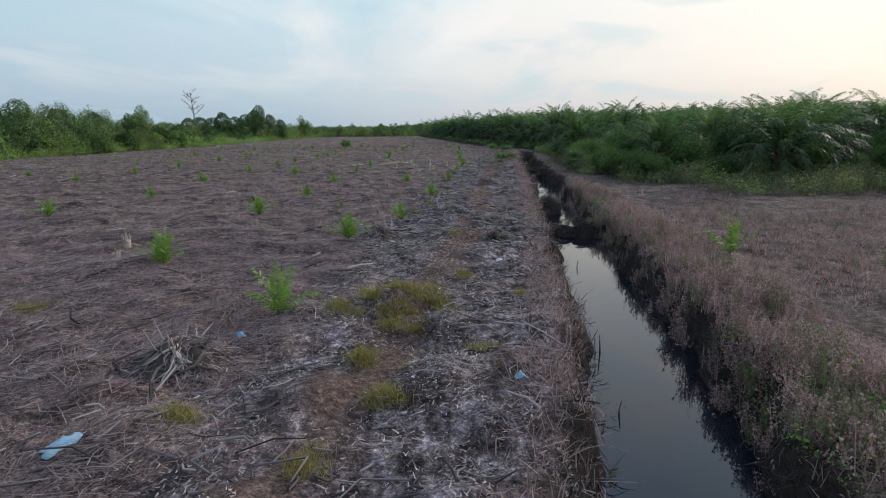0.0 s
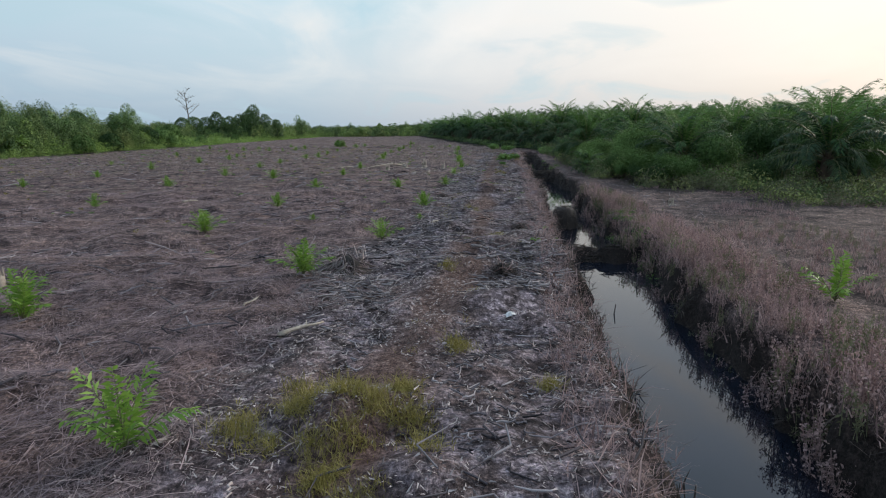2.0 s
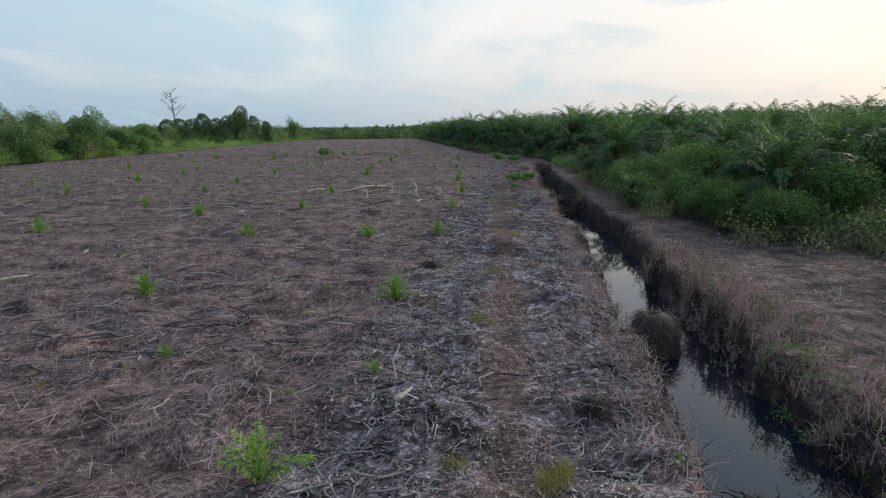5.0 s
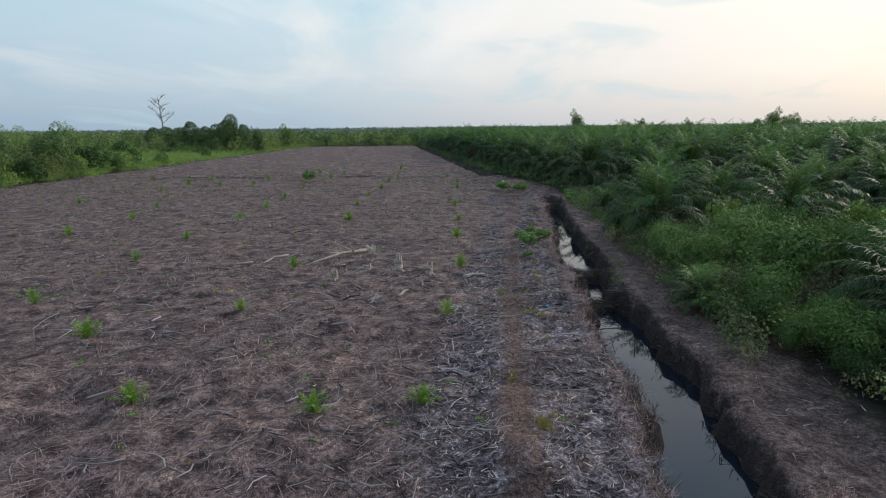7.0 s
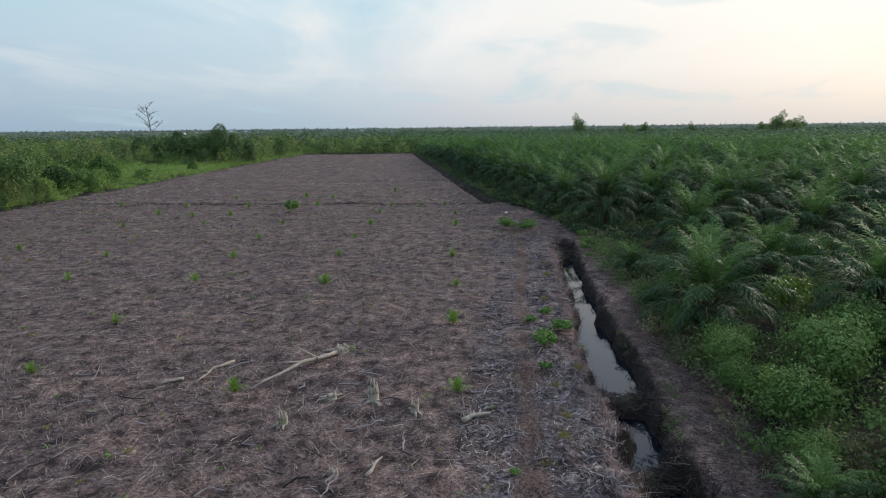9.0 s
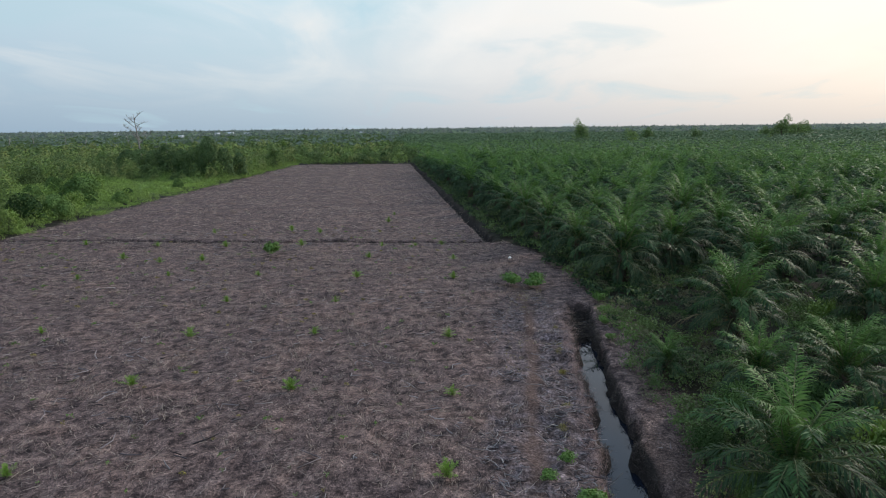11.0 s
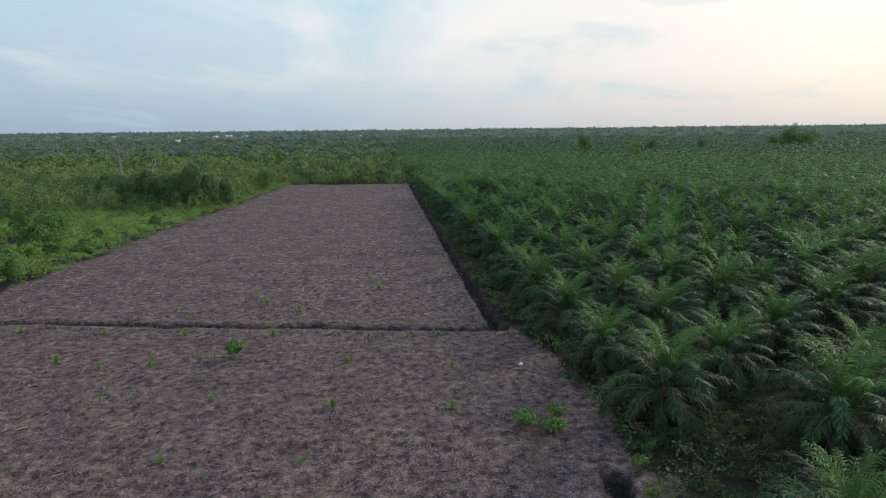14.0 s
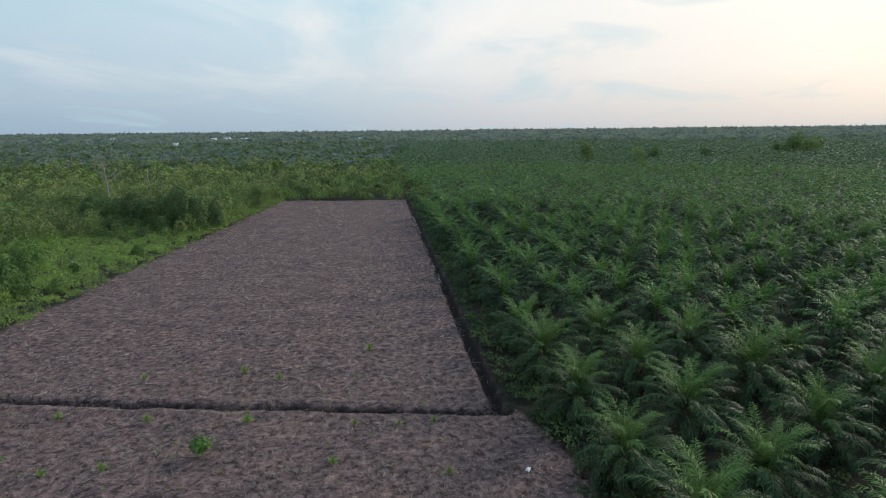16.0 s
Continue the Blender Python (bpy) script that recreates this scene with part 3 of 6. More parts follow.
# ---- leaves, palms, shrubs ----
def frond(length, lift, droop, pairs, leaf, wide, seed, twist=0.14):
    """A feather leaf that grows from the origin along +x: arrays of its leaflets and of its midrib. Leaflets are pointed diamonds."""
    r = np.random.default_rng(seed)
    n = 14
    s = np.linspace(0, 1, n)
    ang = lift - droop * s ** 1.6
    step = length / (n - 1)
    px = np.concatenate([[0], np.cumsum(np.cos(ang[:-1]) * step)])
    pz = np.concatenate([[0], np.cumsum(np.sin(ang[:-1]) * step)])
    bow = r.normal(0, 0.06) * length * s ** 2
    rib = np.stack([px, bow, pz], 1)
    t = np.linspace(0.14, 0.99, pairs)
    t = np.repeat(t, 2) + r.uniform(-0.01, 0.01, pairs * 2)
    sign = np.tile([-1.0, 1.0], pairs)
    base = np.stack([np.interp(t, s, rib[:, k]) for k in range(3)], 1)
    a = np.interp(t, s, ang)
    along = np.stack([np.cos(a), np.zeros_like(a), np.sin(a)], 1)
    up = np.stack([-np.sin(a), np.zeros_like(a), np.cos(a)], 1)
    side = np.stack([np.zeros_like(a), sign, np.zeros_like(a)], 1)
    fwd = 0.45 + 0.75 * t + r.normal(0, 0.16, len(t))
    lay = r.choice([-0.40, 0.0, 0.30], len(t)) + r.normal(0, twist, len(t))
    d = along * fwd[:, None] + side + up * lay[:, None]
    d /= np.linalg.norm(d, axis=1)[:, None]
    ln = leaf * np.sin(np.pi * (0.12 + 0.80 * t)) ** 0.7 * r.uniform(0.7, 1.12, len(t))
    flat = np.cross(d, side * sign[:, None] * 0 + up)
    flat /= np.linalg.norm(flat, axis=1)[:, None] + 1e-9
    w = (wide * r.uniform(0.7, 1.2, len(t)))[:, None]
    drop = np.zeros_like(d)
    drop[:, 2] = -ln * r.uniform(0.12, 0.50, len(t))
    v = np.empty((len(t), 4, 3))
    v[:, 0] = base
    v[:, 1] = base + d * (ln * 0.45)[:, None] + flat * w / 2 + drop * 0.12
    v[:, 2] = base + d * ln[:, None] + drop
    v[:, 3] = base + d * (ln * 0.45)[:, None] - flat * w / 2 + drop * 0.12
    f = np.arange(len(t) * 4).reshape(-1, 4)
    rv, rf = tube(rib[::2], np.linspace(length * 0.011, length * 0.002, len(rib[::2])), 4)
    return (v.reshape(-1, 3), f), (rv, rf)


def frond_mesh(name, mat, **k):
    (lv, lf), (rv, rf) = frond(**k)
    v, f = join([(lv, lf), (rv, rf)])
    me = mesh_of(name, v, f, [mat, M_RIB])
    idx = np.zeros(len(f), np.int32)
    idx[len(lf):] = 1
    me.polygons.foreach_set("material_index", idx[:len(me.polygons)])
    return me


def rot(v, rz, ry=0.0):
    c, s = math.cos(ry), math.sin(ry)
    v = np.stack([v[:, 0] * c + v[:, 2] * s, v[:, 1], -v[:, 0] * s + v[:, 2] * c], 1)
    c, s = math.cos(rz), math.sin(rz)
    return np.stack([v[:, 0] * c - v[:, 1] * s, v[:, 0] * s + v[:, 1] * c, v[:, 2]], 1)


GOLDEN = 2.399963


def habit(q):
    """Lift, droop and relative length of a frond, from the erect heart (0) to the hanging skirt (1)."""
    return 87 - 78 * q ** 1.1, 62 + 92 * q - 40 * q * q, 0.74 + 0.26 * math.sin(math.pi * min(1, 0.2 + q * 0.85))


def crown_arrays(count, length, pairs, leaf, wide, seed, hub):
    """All the fronds of a palm, upright in the middle and drooping outside."""
    r = np.random.default_rng(seed)
    leaves, tone = [], []
    for i in range(count):
        q = (i + 0.5) / count
        lift, droop, far = habit(q)
        (lv, lf), _ = frond(length * far * r.uniform(0.88, 1.1), radians(lift + r.normal(0, 6)), radians(droop + r.normal(0, 8)), pairs, leaf, wide, seed * 97 + i)
        lv = rot(lv, i * GOLDEN + r.normal(0, 0.15))
        lv[:, 2] = np.maximum(lv[:, 2] + hub - 0.45 * q, 0.05)
        leaves.append((lv, lf))
        # 0 lit heart, 1 middle, 2 shaded skirt
        tone.append(np.full(len(lf), 0 if q < 0.22 else 1 if q < 0.62 else 2, np.int32))
    return join(leaves), np.concatenate(tone)


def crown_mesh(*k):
    (v, f), tone = crown_arrays(*k)
    me = mesh_of("crown", v, f, [M_PALM_YOUNG_LIT, M_PALM, M_PALM_OLD_SHADED])
    me.polygons.foreach_set("material_index", tone[:len(me.polygons)])
    return me


def trunk_arrays(height, radius, seed):
    """A short palm trunk clad in cut leaf bases."""
    r = np.random.default_rng(seed)
    v, f = tube([(0, 0, -0.15), (0, 0, 0.1), (0.01, 0, height * 0.5), (0, 0.01, height)], [radius * 1.25, radius * 1.1, radius, radius * 0.7], 9)
    out = [(v, f)]
    for i in range(14):
        a, h = i * GOLDEN, height * (0.08 + 0.9 * i / 14)
        d = np.array([math.cos(a), math.sin(a), 0.0])
        p0 = d * radius * 0.8 + np.array([0, 0, h])
        p1 = d * (radius * 1.5 + r.uniform(0, 0.08)) + np.array([0, 0, h + r.uniform(0.12, 0.26)])
        out.append(tube([p0, p1], [0.06, 0.035], 4))
    return join(out)


TRUNKS = [mesh_of("trunk", *trunk_arrays(h, 0.24, k), [M_TRUNK]) for k, h in enumerate((1.5, 1.65, 1.8))]
PALM_LABEL = "young oil palm with arching dark green feather fronds"

# fronds for the palms that stand nearest: inner, middle, outer, hanging
FRONDS = []
for k in range(8):
    q = (k + 0.5) / 8
    lift, droop, far = habit(q)
    FRONDS.append(frond_mesh("frond", (M_PALM_YOUNG_LIT, M_PALM_YOUNG_LIT, M_PALM, M_PALM, M_PALM, M_PALM_OLD_SHADED, M_PALM_OLD_SHADED, M_PALM_OLD_SHADED)[k], length=3.1 * far, lift=radians(lift), droop=radians(droop), pairs=46, leaf=0.50, wide=0.046, seed=50 + k))
FROND_DRY = frond_mesh("frond", M_PALM_DRY, length=2.5, lift=radians(-12), droop=radians(70), pairs=34, leaf=0.5, wide=0.045, seed=77)


def near_palm(x, y, size, seed, dry=0):
    """A palm whose fronds are single parts."""
    r = np.random.default_rng(seed)
    hub = 1.55 * size
    palm = thing("oil_palm", PALM_LABEL if not dry else "young oil palm with a few yellowed lower fronds", "palm", (x, y, float(ground_z(x, y))), "oil palms")
    child("trunk", TRUNKS[seed % 3], palm, "", Matrix.Diagonal((size, size, size, 1)))
    n = 46
    for i in range(n):
        k = min(7, int(8 * i / n))
        m = pose(0, 0, hub * (1.0 - 0.35 * i / n), 0, 0, math.degrees(i * GOLDEN) + r.normal(0, 8)) @ pose(0, 0, 0, r.normal(0, 8), r.normal(0, 6), 0) @ Matrix.Diagonal((size * r.uniform(0.88, 1.1),) * 3 + (1,))
        child("frond", FROND_DRY if i >= n - dry else FRONDS[k], palm, "yellowed drooping frond" if i >= n - dry else "", m)
    return palm


CROWNS = [crown_mesh(44, 3.15, 20, 0.54, 0.09, 300 + k, 1.45 + 0.08 * k) for k in range(5)]


def mid_palm(x, y, size, seed):
    palm = thing("oil_palm", PALM_LABEL, "palm", (x, y, float(ground_z(x, y))), "oil palms")
    palm.rotation_euler, palm.scale = (0, 0, seed * 1.7), (size, size, size)
    child("trunk", TRUNKS[seed % 3], palm)
    child("crown", CROWNS[seed % 5], palm)
    return palm


def leaf_cloud(count, radius, tall, leaf, seed, lumps=9, hollow=0.55):
    """Leaves as bent diamonds, gathered on uneven lumps of an ellipsoid that stands on the ground."""
    r = np.random.default_rng(seed)
    c = r.normal(0, 1, (lumps, 3))
    c /= np.linalg.norm(c, axis=1)[:, None]
    c *= r.uniform(0.25, 0.72, (lumps, 1))
    c[:, 2] = np.abs(c[:, 2]) * 0.75 - 0.02
    size = r.uniform(0.28, 0.52, lumps)
    which = r.integers(0, lumps, count)
    d = r.normal(0, 1, (count, 3))
    d /= np.linalg.norm(d, axis=1)[:, None]
    p = c[which] + d * (size[which] * (hollow + (1 - hollow) * r.uniform(0, 1, count) ** 0.6) * (1 + 0.25 * r.normal(0, 1, count)))[:, None]
    p = p * np.array([radius, radius, tall * 0.5]) + np.array([0, 0, tall * 0.42])
    p[:, 2] = np.abs(p[:, 2])
    nrm = d + r.normal(0, 0.55, (count, 3)) + np.array([0, 0, 0.35])
    nrm /= np.linalg.norm(nrm, axis=1)[:, None]
    a = np.cross(nrm, r.normal(0, 1, (count, 3)))
    a /= np.linalg.norm(a, axis=1)[:, None]
    b = np.cross(nrm, a)
    ln = leaf * r.uniform(0.6, 1.35, count)
    v = np.empty((count, 4, 3))
    v[:, 0] = p - a * (ln * 0.5)[:, None]
    v[:, 1] = p + b * (ln * 0.27)[:, None] + nrm * (ln * 0.06)[:, None]
    v[:, 2] = p + a * (ln * 0.5)[:, None] - nrm * (ln * 0.12)[:, None]
    v[:, 3] = p - b * (ln * 0.27)[:, None] + nrm * (ln * 0.06)[:, None]
    return v.reshape(-1, 3), np.arange(count * 4).reshape(-1, 4)


def puff(count, radius, tall, leaf, seed, lobes=11, loose=0.45, full=False):
    """A bush of several rounded lobes, its leaves on the outside of the lobes only."""
    r = np.random.default_rng(seed)
    z = np.linspace(0.06, 0.98, lobes) ** 0.8
    az = np.arange(lobes) * GOLDEN + r.normal(0, 0.4, lobes)
    size = radius * r.uniform(0.34, 0.56, lobes)
    out = np.sqrt(np.clip(1 - z * z, 0.02, 1)) * radius * r.uniform(0.45, 0.72, lobes)
    c = np.stack([np.cos(az) * out, np.sin(az) * out, z * np.maximum(tall - size, 0.1)], 1)
    which = r.integers(0, lobes, count * 3)
    d = r.normal(0, 1, (count * 3, 3))
    if not full:
        d[:, 2] = np.abs(d[:, 2]) * 1.1 - 0.45
    d /= np.linalg.norm(d, axis=1)[:, None]
    p = c[which] + d * (size[which] * (1 + r.normal(0, 0.05, len(which))))[:, None]
    inside = (np.linalg.norm(p[:, None] - c[None], axis=2) < size[None] * 0.84).any(1)
    keep = np.where(~inside & (full | (p[:, 2] > 0.01 * tall)))[0][:count]
    p, d = p[keep], d[keep]
    n = len(p)
    nrm = d * 1.2 + r.normal(0, loose, (n, 3)) + np.array([0, 0, 0.2])
    nrm /= np.linalg.norm(nrm, axis=1)[:, None]
    a = np.cross(nrm, r.normal(0, 1, (n, 3)))
    a /= np.linalg.norm(a, axis=1)[:, None]
    b = np.cross(nrm, a)
    ln = (leaf * r.uniform(0.6, 1.4, n))[:, None]
    v = np.empty((n, 4, 3))
    v[:, 0], v[:, 1] = p - a * ln * 0.5, p + b * ln * 0.30 + nrm * ln * 0.08
    v[:, 2], v[:, 3] = p + a * ln * 0.5 - nrm * ln * 0.12, p - b * ln * 0.30 + nrm * ln * 0.08
    return v.reshape(-1, 3), np.arange(n * 4).reshape(-1, 4)


def dome(count, leaf, seed, loose=0.42):
    """A rounded bush of unit radius seen from outside: leaves lie on an uneven shell."""
    r = np.random.default_rng(seed)
    d = r.normal(0, 1, (count, 3))
    d[:, 2] = np.abs(d[:, 2]) * 0.9 - 0.12
    d /= np.linalg.norm(d, axis=1)[:, None]
    bump = 0.86 + 0.20 * np.sin(d[:, 0] * 5 + seed) * np.sin(d[:, 1] * 5 + seed * 2) + 0.12 * np.sin(d[:, 2] * 7 + d[:, 0] * 4)
    p = d * (bump * r.uniform(0.82, 1.08, count))[:, None]
    p[:, 2] = np.maximum(p[:, 2], 0.02)
    nrm = d * 1.3 + r.normal(0, loose, (count, 3)) + np.array([0, 0, 0.25])
    nrm /= np.linalg.norm(nrm, axis=1)[:, None]
    a = np.cross(nrm, r.normal(0, 1, (count, 3)))
    a /= np.linalg.norm(a, axis=1)[:, None]
    b = np.cross(nrm, a)
    ln = (leaf * r.uniform(0.6, 1.4, count))[:, None]
    v = np.empty((count, 4, 3))
    v[:, 0], v[:, 1] = p - a * ln * 0.5, p + b * ln * 0.32 + nrm * ln * 0.08
    v[:, 2], v[:, 3] = p + a * ln * 0.5 - nrm * ln * 0.1, p - b * ln * 0.32 + nrm * ln * 0.08
    return v.reshape(-1, 3), np.arange(count * 4).reshape(-1, 4)


def stem_arrays(radius, tall, seed, stems=5, thick=0.03):
    r = np.random.default_rng(seed)
    out = []
    for i in range(stems):
        a = r.uniform(0, 6.28)
        e = np.array([math.cos(a), math.sin(a), 0]) * radius * r.uniform(0.15, 0.6)
        pts = [np.array([0, 0, -0.1]) + e * 0.1, e * 0.4 + np.array([0, 0, tall * 0.3]), e * 0.8 + np.array([0, 0, tall * r.uniform(0.5, 0.75)])]
        out.append(tube(pts, [thick, thick * 0.7, thick * 0.3], 5))
    return join(out)


SHRUBS = [(mesh_of("foliage", *puff(2200, 1.0, 1.7, 0.13, 500 + k, 12), [M_SHRUB]), [mesh_of("stem", *stem_arrays(1.0, 1.5, 520 + k * 9 + i, 1), [M_BARK]) for i in range(4)]) for k in range(4)]
FINE_SHRUBS = [(mesh_of("foliage", *leaf_cloud(7000, 1.05, 1.9, 0.066, 590 + k, 7, 0.3), [M_SHRUB]), SHRUBS[k][1]) for k in range(3)]
LIMES = [(mesh_of("foliage", *leaf_cloud(700, 0.8, 1.8, 0.15, 540 + k, 7), [M_SHRUB_LIME]), [mesh_of("stem", *stem_arrays(0.8, 1.6, 560 + k * 9 + i, 1), [M_BARK]) for i in range(4)]) for k in range(2)]


def shrub(x, y, size, seed, lime=False, tall=1.0, fine=False):
    ob = thing("shrub", "bushy shrub with dense small green leaves" if not lime else "sparse shrub with pale yellow-green leaves", "shrub", (x, y, float(ground_z(x, y))), "shrubs")
    kinds = LIMES if lime else FINE_SHRUBS if fine else SHRUBS
    fol, stems = kinds[seed % len(kinds)]
    ob.rotation_euler, ob.scale = (0, 0, seed * 2.1), (size, size, size * tall)
    for st in stems:
        child("stem", st, ob)
    child("foliage", fol, ob)
    return ob


def tree_arrays(tall, spread_r, leaf, count, seed):
    """A small tree: a tapered trunk with limbs, and leaves gathered round the limb ends."""
    r = np.random.default_rng(seed)
    top = np.array([r.normal(0, 0.3), r.normal(0, 0.3), tall * 0.62])
    wood = [tube([(0, 0, -0.2), top * 0.35, top * 0.7, top], [0.17, 0.14, 0.10, 0.05], 7)]
    leaves = []
    limbs = 11
    for i in range(limbs):
        q = 0.25 + 0.75 * i / limbs
        a = i * GOLDEN
        st = top * q
        e = st + np.array([math.cos(a), math.sin(a), 0]) * spread_r * r.uniform(0.5, 0.85) * (1.15 - 0.6 * q) + np.array([0, 0, tall * r.uniform(0.05, 0.27)])
        wood.append(tube([st, (st + e) / 2 + np.array([0, 0, 0.15]), e], [0.06, 0.045, 0.02], 5))
        lv, lf = puff(count // limbs, spread_r * r.uniform(0.45, 0.65), tall * r.uniform(0.26, 0.38), leaf, seed * 31 + i, 6, 0.45, True)
        leaves.append((lv + e - np.array([0, 0, tall * 0.12]), lf))
    return join(wood), join(leaves)


TREES = []
for k, (h, w) in enumerate(((5.5, 2.2), (6.5, 2.6), (7.0, 2.3), (6.0, 3.0))):
    wd, lv = tree_arrays(h, w, 0.23, 4600, 600 + k)
    TREES.append((mesh_of("trunk", *wd, [M_BARK]), mesh_of("crown", *lv, [M_TREE])))


def tree(x, y, size, seed, tall=1.0):
    ob = thing("tree", "leafy secondary-growth tree with a rounded dark crown", "tree", (x, y, float(ground_z(x, y))), "scrub trees")
    ob.rotation_euler, ob.scale = (0, 0, seed * 2.3), (size, size, size * tall)
    child("trunk", TREES[seed % 4][0], ob)
    child("crown", TREES[seed % 4][1], ob)
    return ob


CREEPERS = [mesh_of("crown", *puff(7000, 2.6, 8.2, 0.26, 640 + k, 24, 0.4, True), [M_CREEPER]) for k in range(3)]


def creeper_tree(x, y, size, seed, tall):
    ob = thing("tree", "dark tree overgrown to the ground with hanging creepers", "tree", (x, y, float(ground_z(x, y))), "creeper-hung trees")
    ob.rotation_euler, ob.scale = (0, 0, seed * 2.3), (size, size, size * tall)
    child("trunk", TREES[seed % 4][0], ob)
    child("crown", CREEPERS[seed % 3], ob)
    return ob

# ---- the palm plantation ----
NEAR_PALMS = [(17.8, 31.5, 1.0, 0), (14.0, 38.5, 0.85, 0), (22.5, 36.5, 1.0, 0), (12.4, 54.6, 1.0, 1), (20.5, 46.0, 1.0, 0), (19.5, 54.5, 1.0, 0),
              (27.5, 45.5, 1.0, 0), (28.0, 54.0, 1.05, 0), (18.2, 70.2, 1.12, 3), (19.0, 62.0, 0.85, 0), (12.6, 65.4, 0.45, 0), (26.5, 63.0, 1.0, 1), (27.0, 71.5, 1.05, 0),
              (9.5, 42.4, 0.36, 0), (35.5, 61.0, 1.0, 0), (35.5, 69.5, 1.0, 0), (30.5, 36.0, 1.0, 0), (38.0, 30.5, 1.1, 0), (26.0, 31.5, 0.9, 0), (33.0, 30.0, 0.95, 0), (24.5, 38.5, 1.0, 0), (15.5, 62.5, 0.8, 0)]
for k, (x, y, s, dry) in enumerate(NEAR_PALMS):
    near_palm(x, y, s * 1.22, k, dry)
U, V, ORIGIN = np.array([7.8, -3.0]), np.array([-1.2, 8.35]), np.array([14.5, 91.6])
spots = []
for i in range(-1, 140):
    for j in range(-9, 190):
        jx, jy = lattice(np.array(i), np.array(j), 3) - 0.5, lattice(np.array(i), np.array(j), 4) - 0.5
        p = ORIGIN + i * U + j * V + np.array([jx, jy]) * (1.6 if j < 18 else 3.4)
        if p[1] < 77 and (p[0] < 38 or p[1] < 26) or p[0] < right_edge(p[1]) + 2.4 and p[1] < 251 or p[0] < -40 :
            continue
        if p[1] > 251 and p[0] < right_edge(np.array(251.0)) + 4 - (p[1] - 251) * 0.12 or abs(p[0]) > 0.86 * (p[1] + 12):
            continue
        spots.append((p[0], p[1], 0.9 + 0.26 * lattice(np.array(i), np.array(j), 5), abs(i * 31 + j * 17), math.hypot(p[0] - 2, p[1] - 50)))
spots.sort(key=lambda s: s[4])
for k, (x, y, s, seed, d) in enumerate(spots[:230]):
    if k < 40:
        near_palm(x, y, s * 1.5, seed, 1 if seed % 7 == 0 else 0)
    else:
        mid_palm(x, y, s * 1.5, seed)


def far_crown(seed, count, pairs, leaf, wide):
    """A palm for the distance: broad folded fronds."""
    r = np.random.default_rng(seed)
    out, tone = [], []
    for i in range(count):
        q = (i + 0.5) / count
        lift, droop, far = habit(q)
        (lv, lf), _ = frond(3.05 * far * r.uniform(0.85, 1.1), radians(lift), radians(droop), pairs, leaf, wide, seed * 55 + i)
        lv = rot(lv, i * GOLDEN)
        lv[:, 2] += 1.55
        out.append((lv, lf))
        tone.append(np.full(len(lf), 0 if q < 0.2 else 1 if q < 0.66 else 2, np.int32))
    return join(out), np.concatenate(tone)


pieces, tones = [], []
for near, far_end, shape in ((0, 330, (20, 6, 0.62, 0.26)), (330, 480, (12, 3, 0.95, 0.62)), (480, 800, (8, 3, 1.1, 0.9))):
    rest = [s for s in spots[230:] if near <= s[4] < far_end]
    for k in range(4):
        sel = np.array([(x, y, s, q) for i, (x, y, s, q, d) in enumerate(rest) if i % 4 == k])
        (tv, tf), tone = far_crown(900 + k, *shape)
        pieces.append(spread(tv, tf, np.stack([sel[:, 0], sel[:, 1], sel[:, 0] * 0], 1), sel[:, 2] * 1.52 * rnd(0.8, 1.16, len(sel)), sel[:, 3] * 1.3))
        tones.append(np.tile(np.where(tone < 2, 3, 1) if near > 300 else tone, len(sel)))
far_me = mesh_of("distant_palms", *join(pieces), [M_PALM_HAZED, M_PALM_YOUNG_LIT, M_PALM, M_PALM_HAZED])
far_me.polygons.foreach_set("material_index", np.concatenate(tones)[:len(far_me.polygons)])
thing("distant_palms", "rows of oil palms reaching into the distance", "palms", kind="stuff", data=far_me)

# ---- undergrowth between the palms and shrubs ----
def clump(seed, count=34, leaf=0.5):
    return leaf_cloud(count, 1.0, 1.3, leaf, seed, 5, 0.6)


def scatter(label, name, mat, pos, scale, tall, count, leaf, seed, three=False, round_top=False, loose=0.42, lobes=0):
    """Clumps of leaves over many places; three: leaves of three corners, for the distance."""
    pieces, kinds = [], []
    n = len(pos)
    for k in range(4):
        sel = np.arange(k, n, 4)
        tv, tf = puff(count, 1.0, 1.0, leaf, seed + k, lobes) if lobes else dome(count, leaf, seed + k, loose) if round_top else clump(seed + k, count, leaf)
        if three:
            tv = tv.reshape(-1, 4, 3)[:, [0, 1, 2]].reshape(-1, 3)
            tf = np.arange(len(tv)).reshape(-1, 3)
        pieces.append(spread(tv, tf, pos[sel], scale[sel], rng.uniform(0, 6.28, len(sel)), tall[sel]))
        kinds.append(np.full(len(pieces[-1][1]), k, np.int32))
    mixed = isinstance(mat, list)
    me = mesh_of(name, *join(pieces), mat if mixed else [mat])
    if mixed:
        me.polygons.foreach_set("material_index", np.concatenate(kinds)[:len(me.polygons)])
    return thing(name, label, "plants", kind="stuff", data=me)


def ground_points(n, x0, x1, y0, y1, keep):
    x, y = rng.uniform(x0, x1, n), rng.uniform(y0, y1, n)
    k = keep(x, y)
    x, y = x[k], y[k]
    return np.stack([x, y, ground_z(x, y)], 1)


def beside_palms(x, y):
    return (x > np.interp(y, [26, 32, 36, 42, 46, 54, 60, 66, 76, 80, 100, 130], [13, 10.6, 9.6, 9.4, 9.8, 10.5, 10.8, 10.9, 12.0, 12.5, 9.5, 6])) & (y > 31 + vnoise(x, y, 4, 42) * 3)


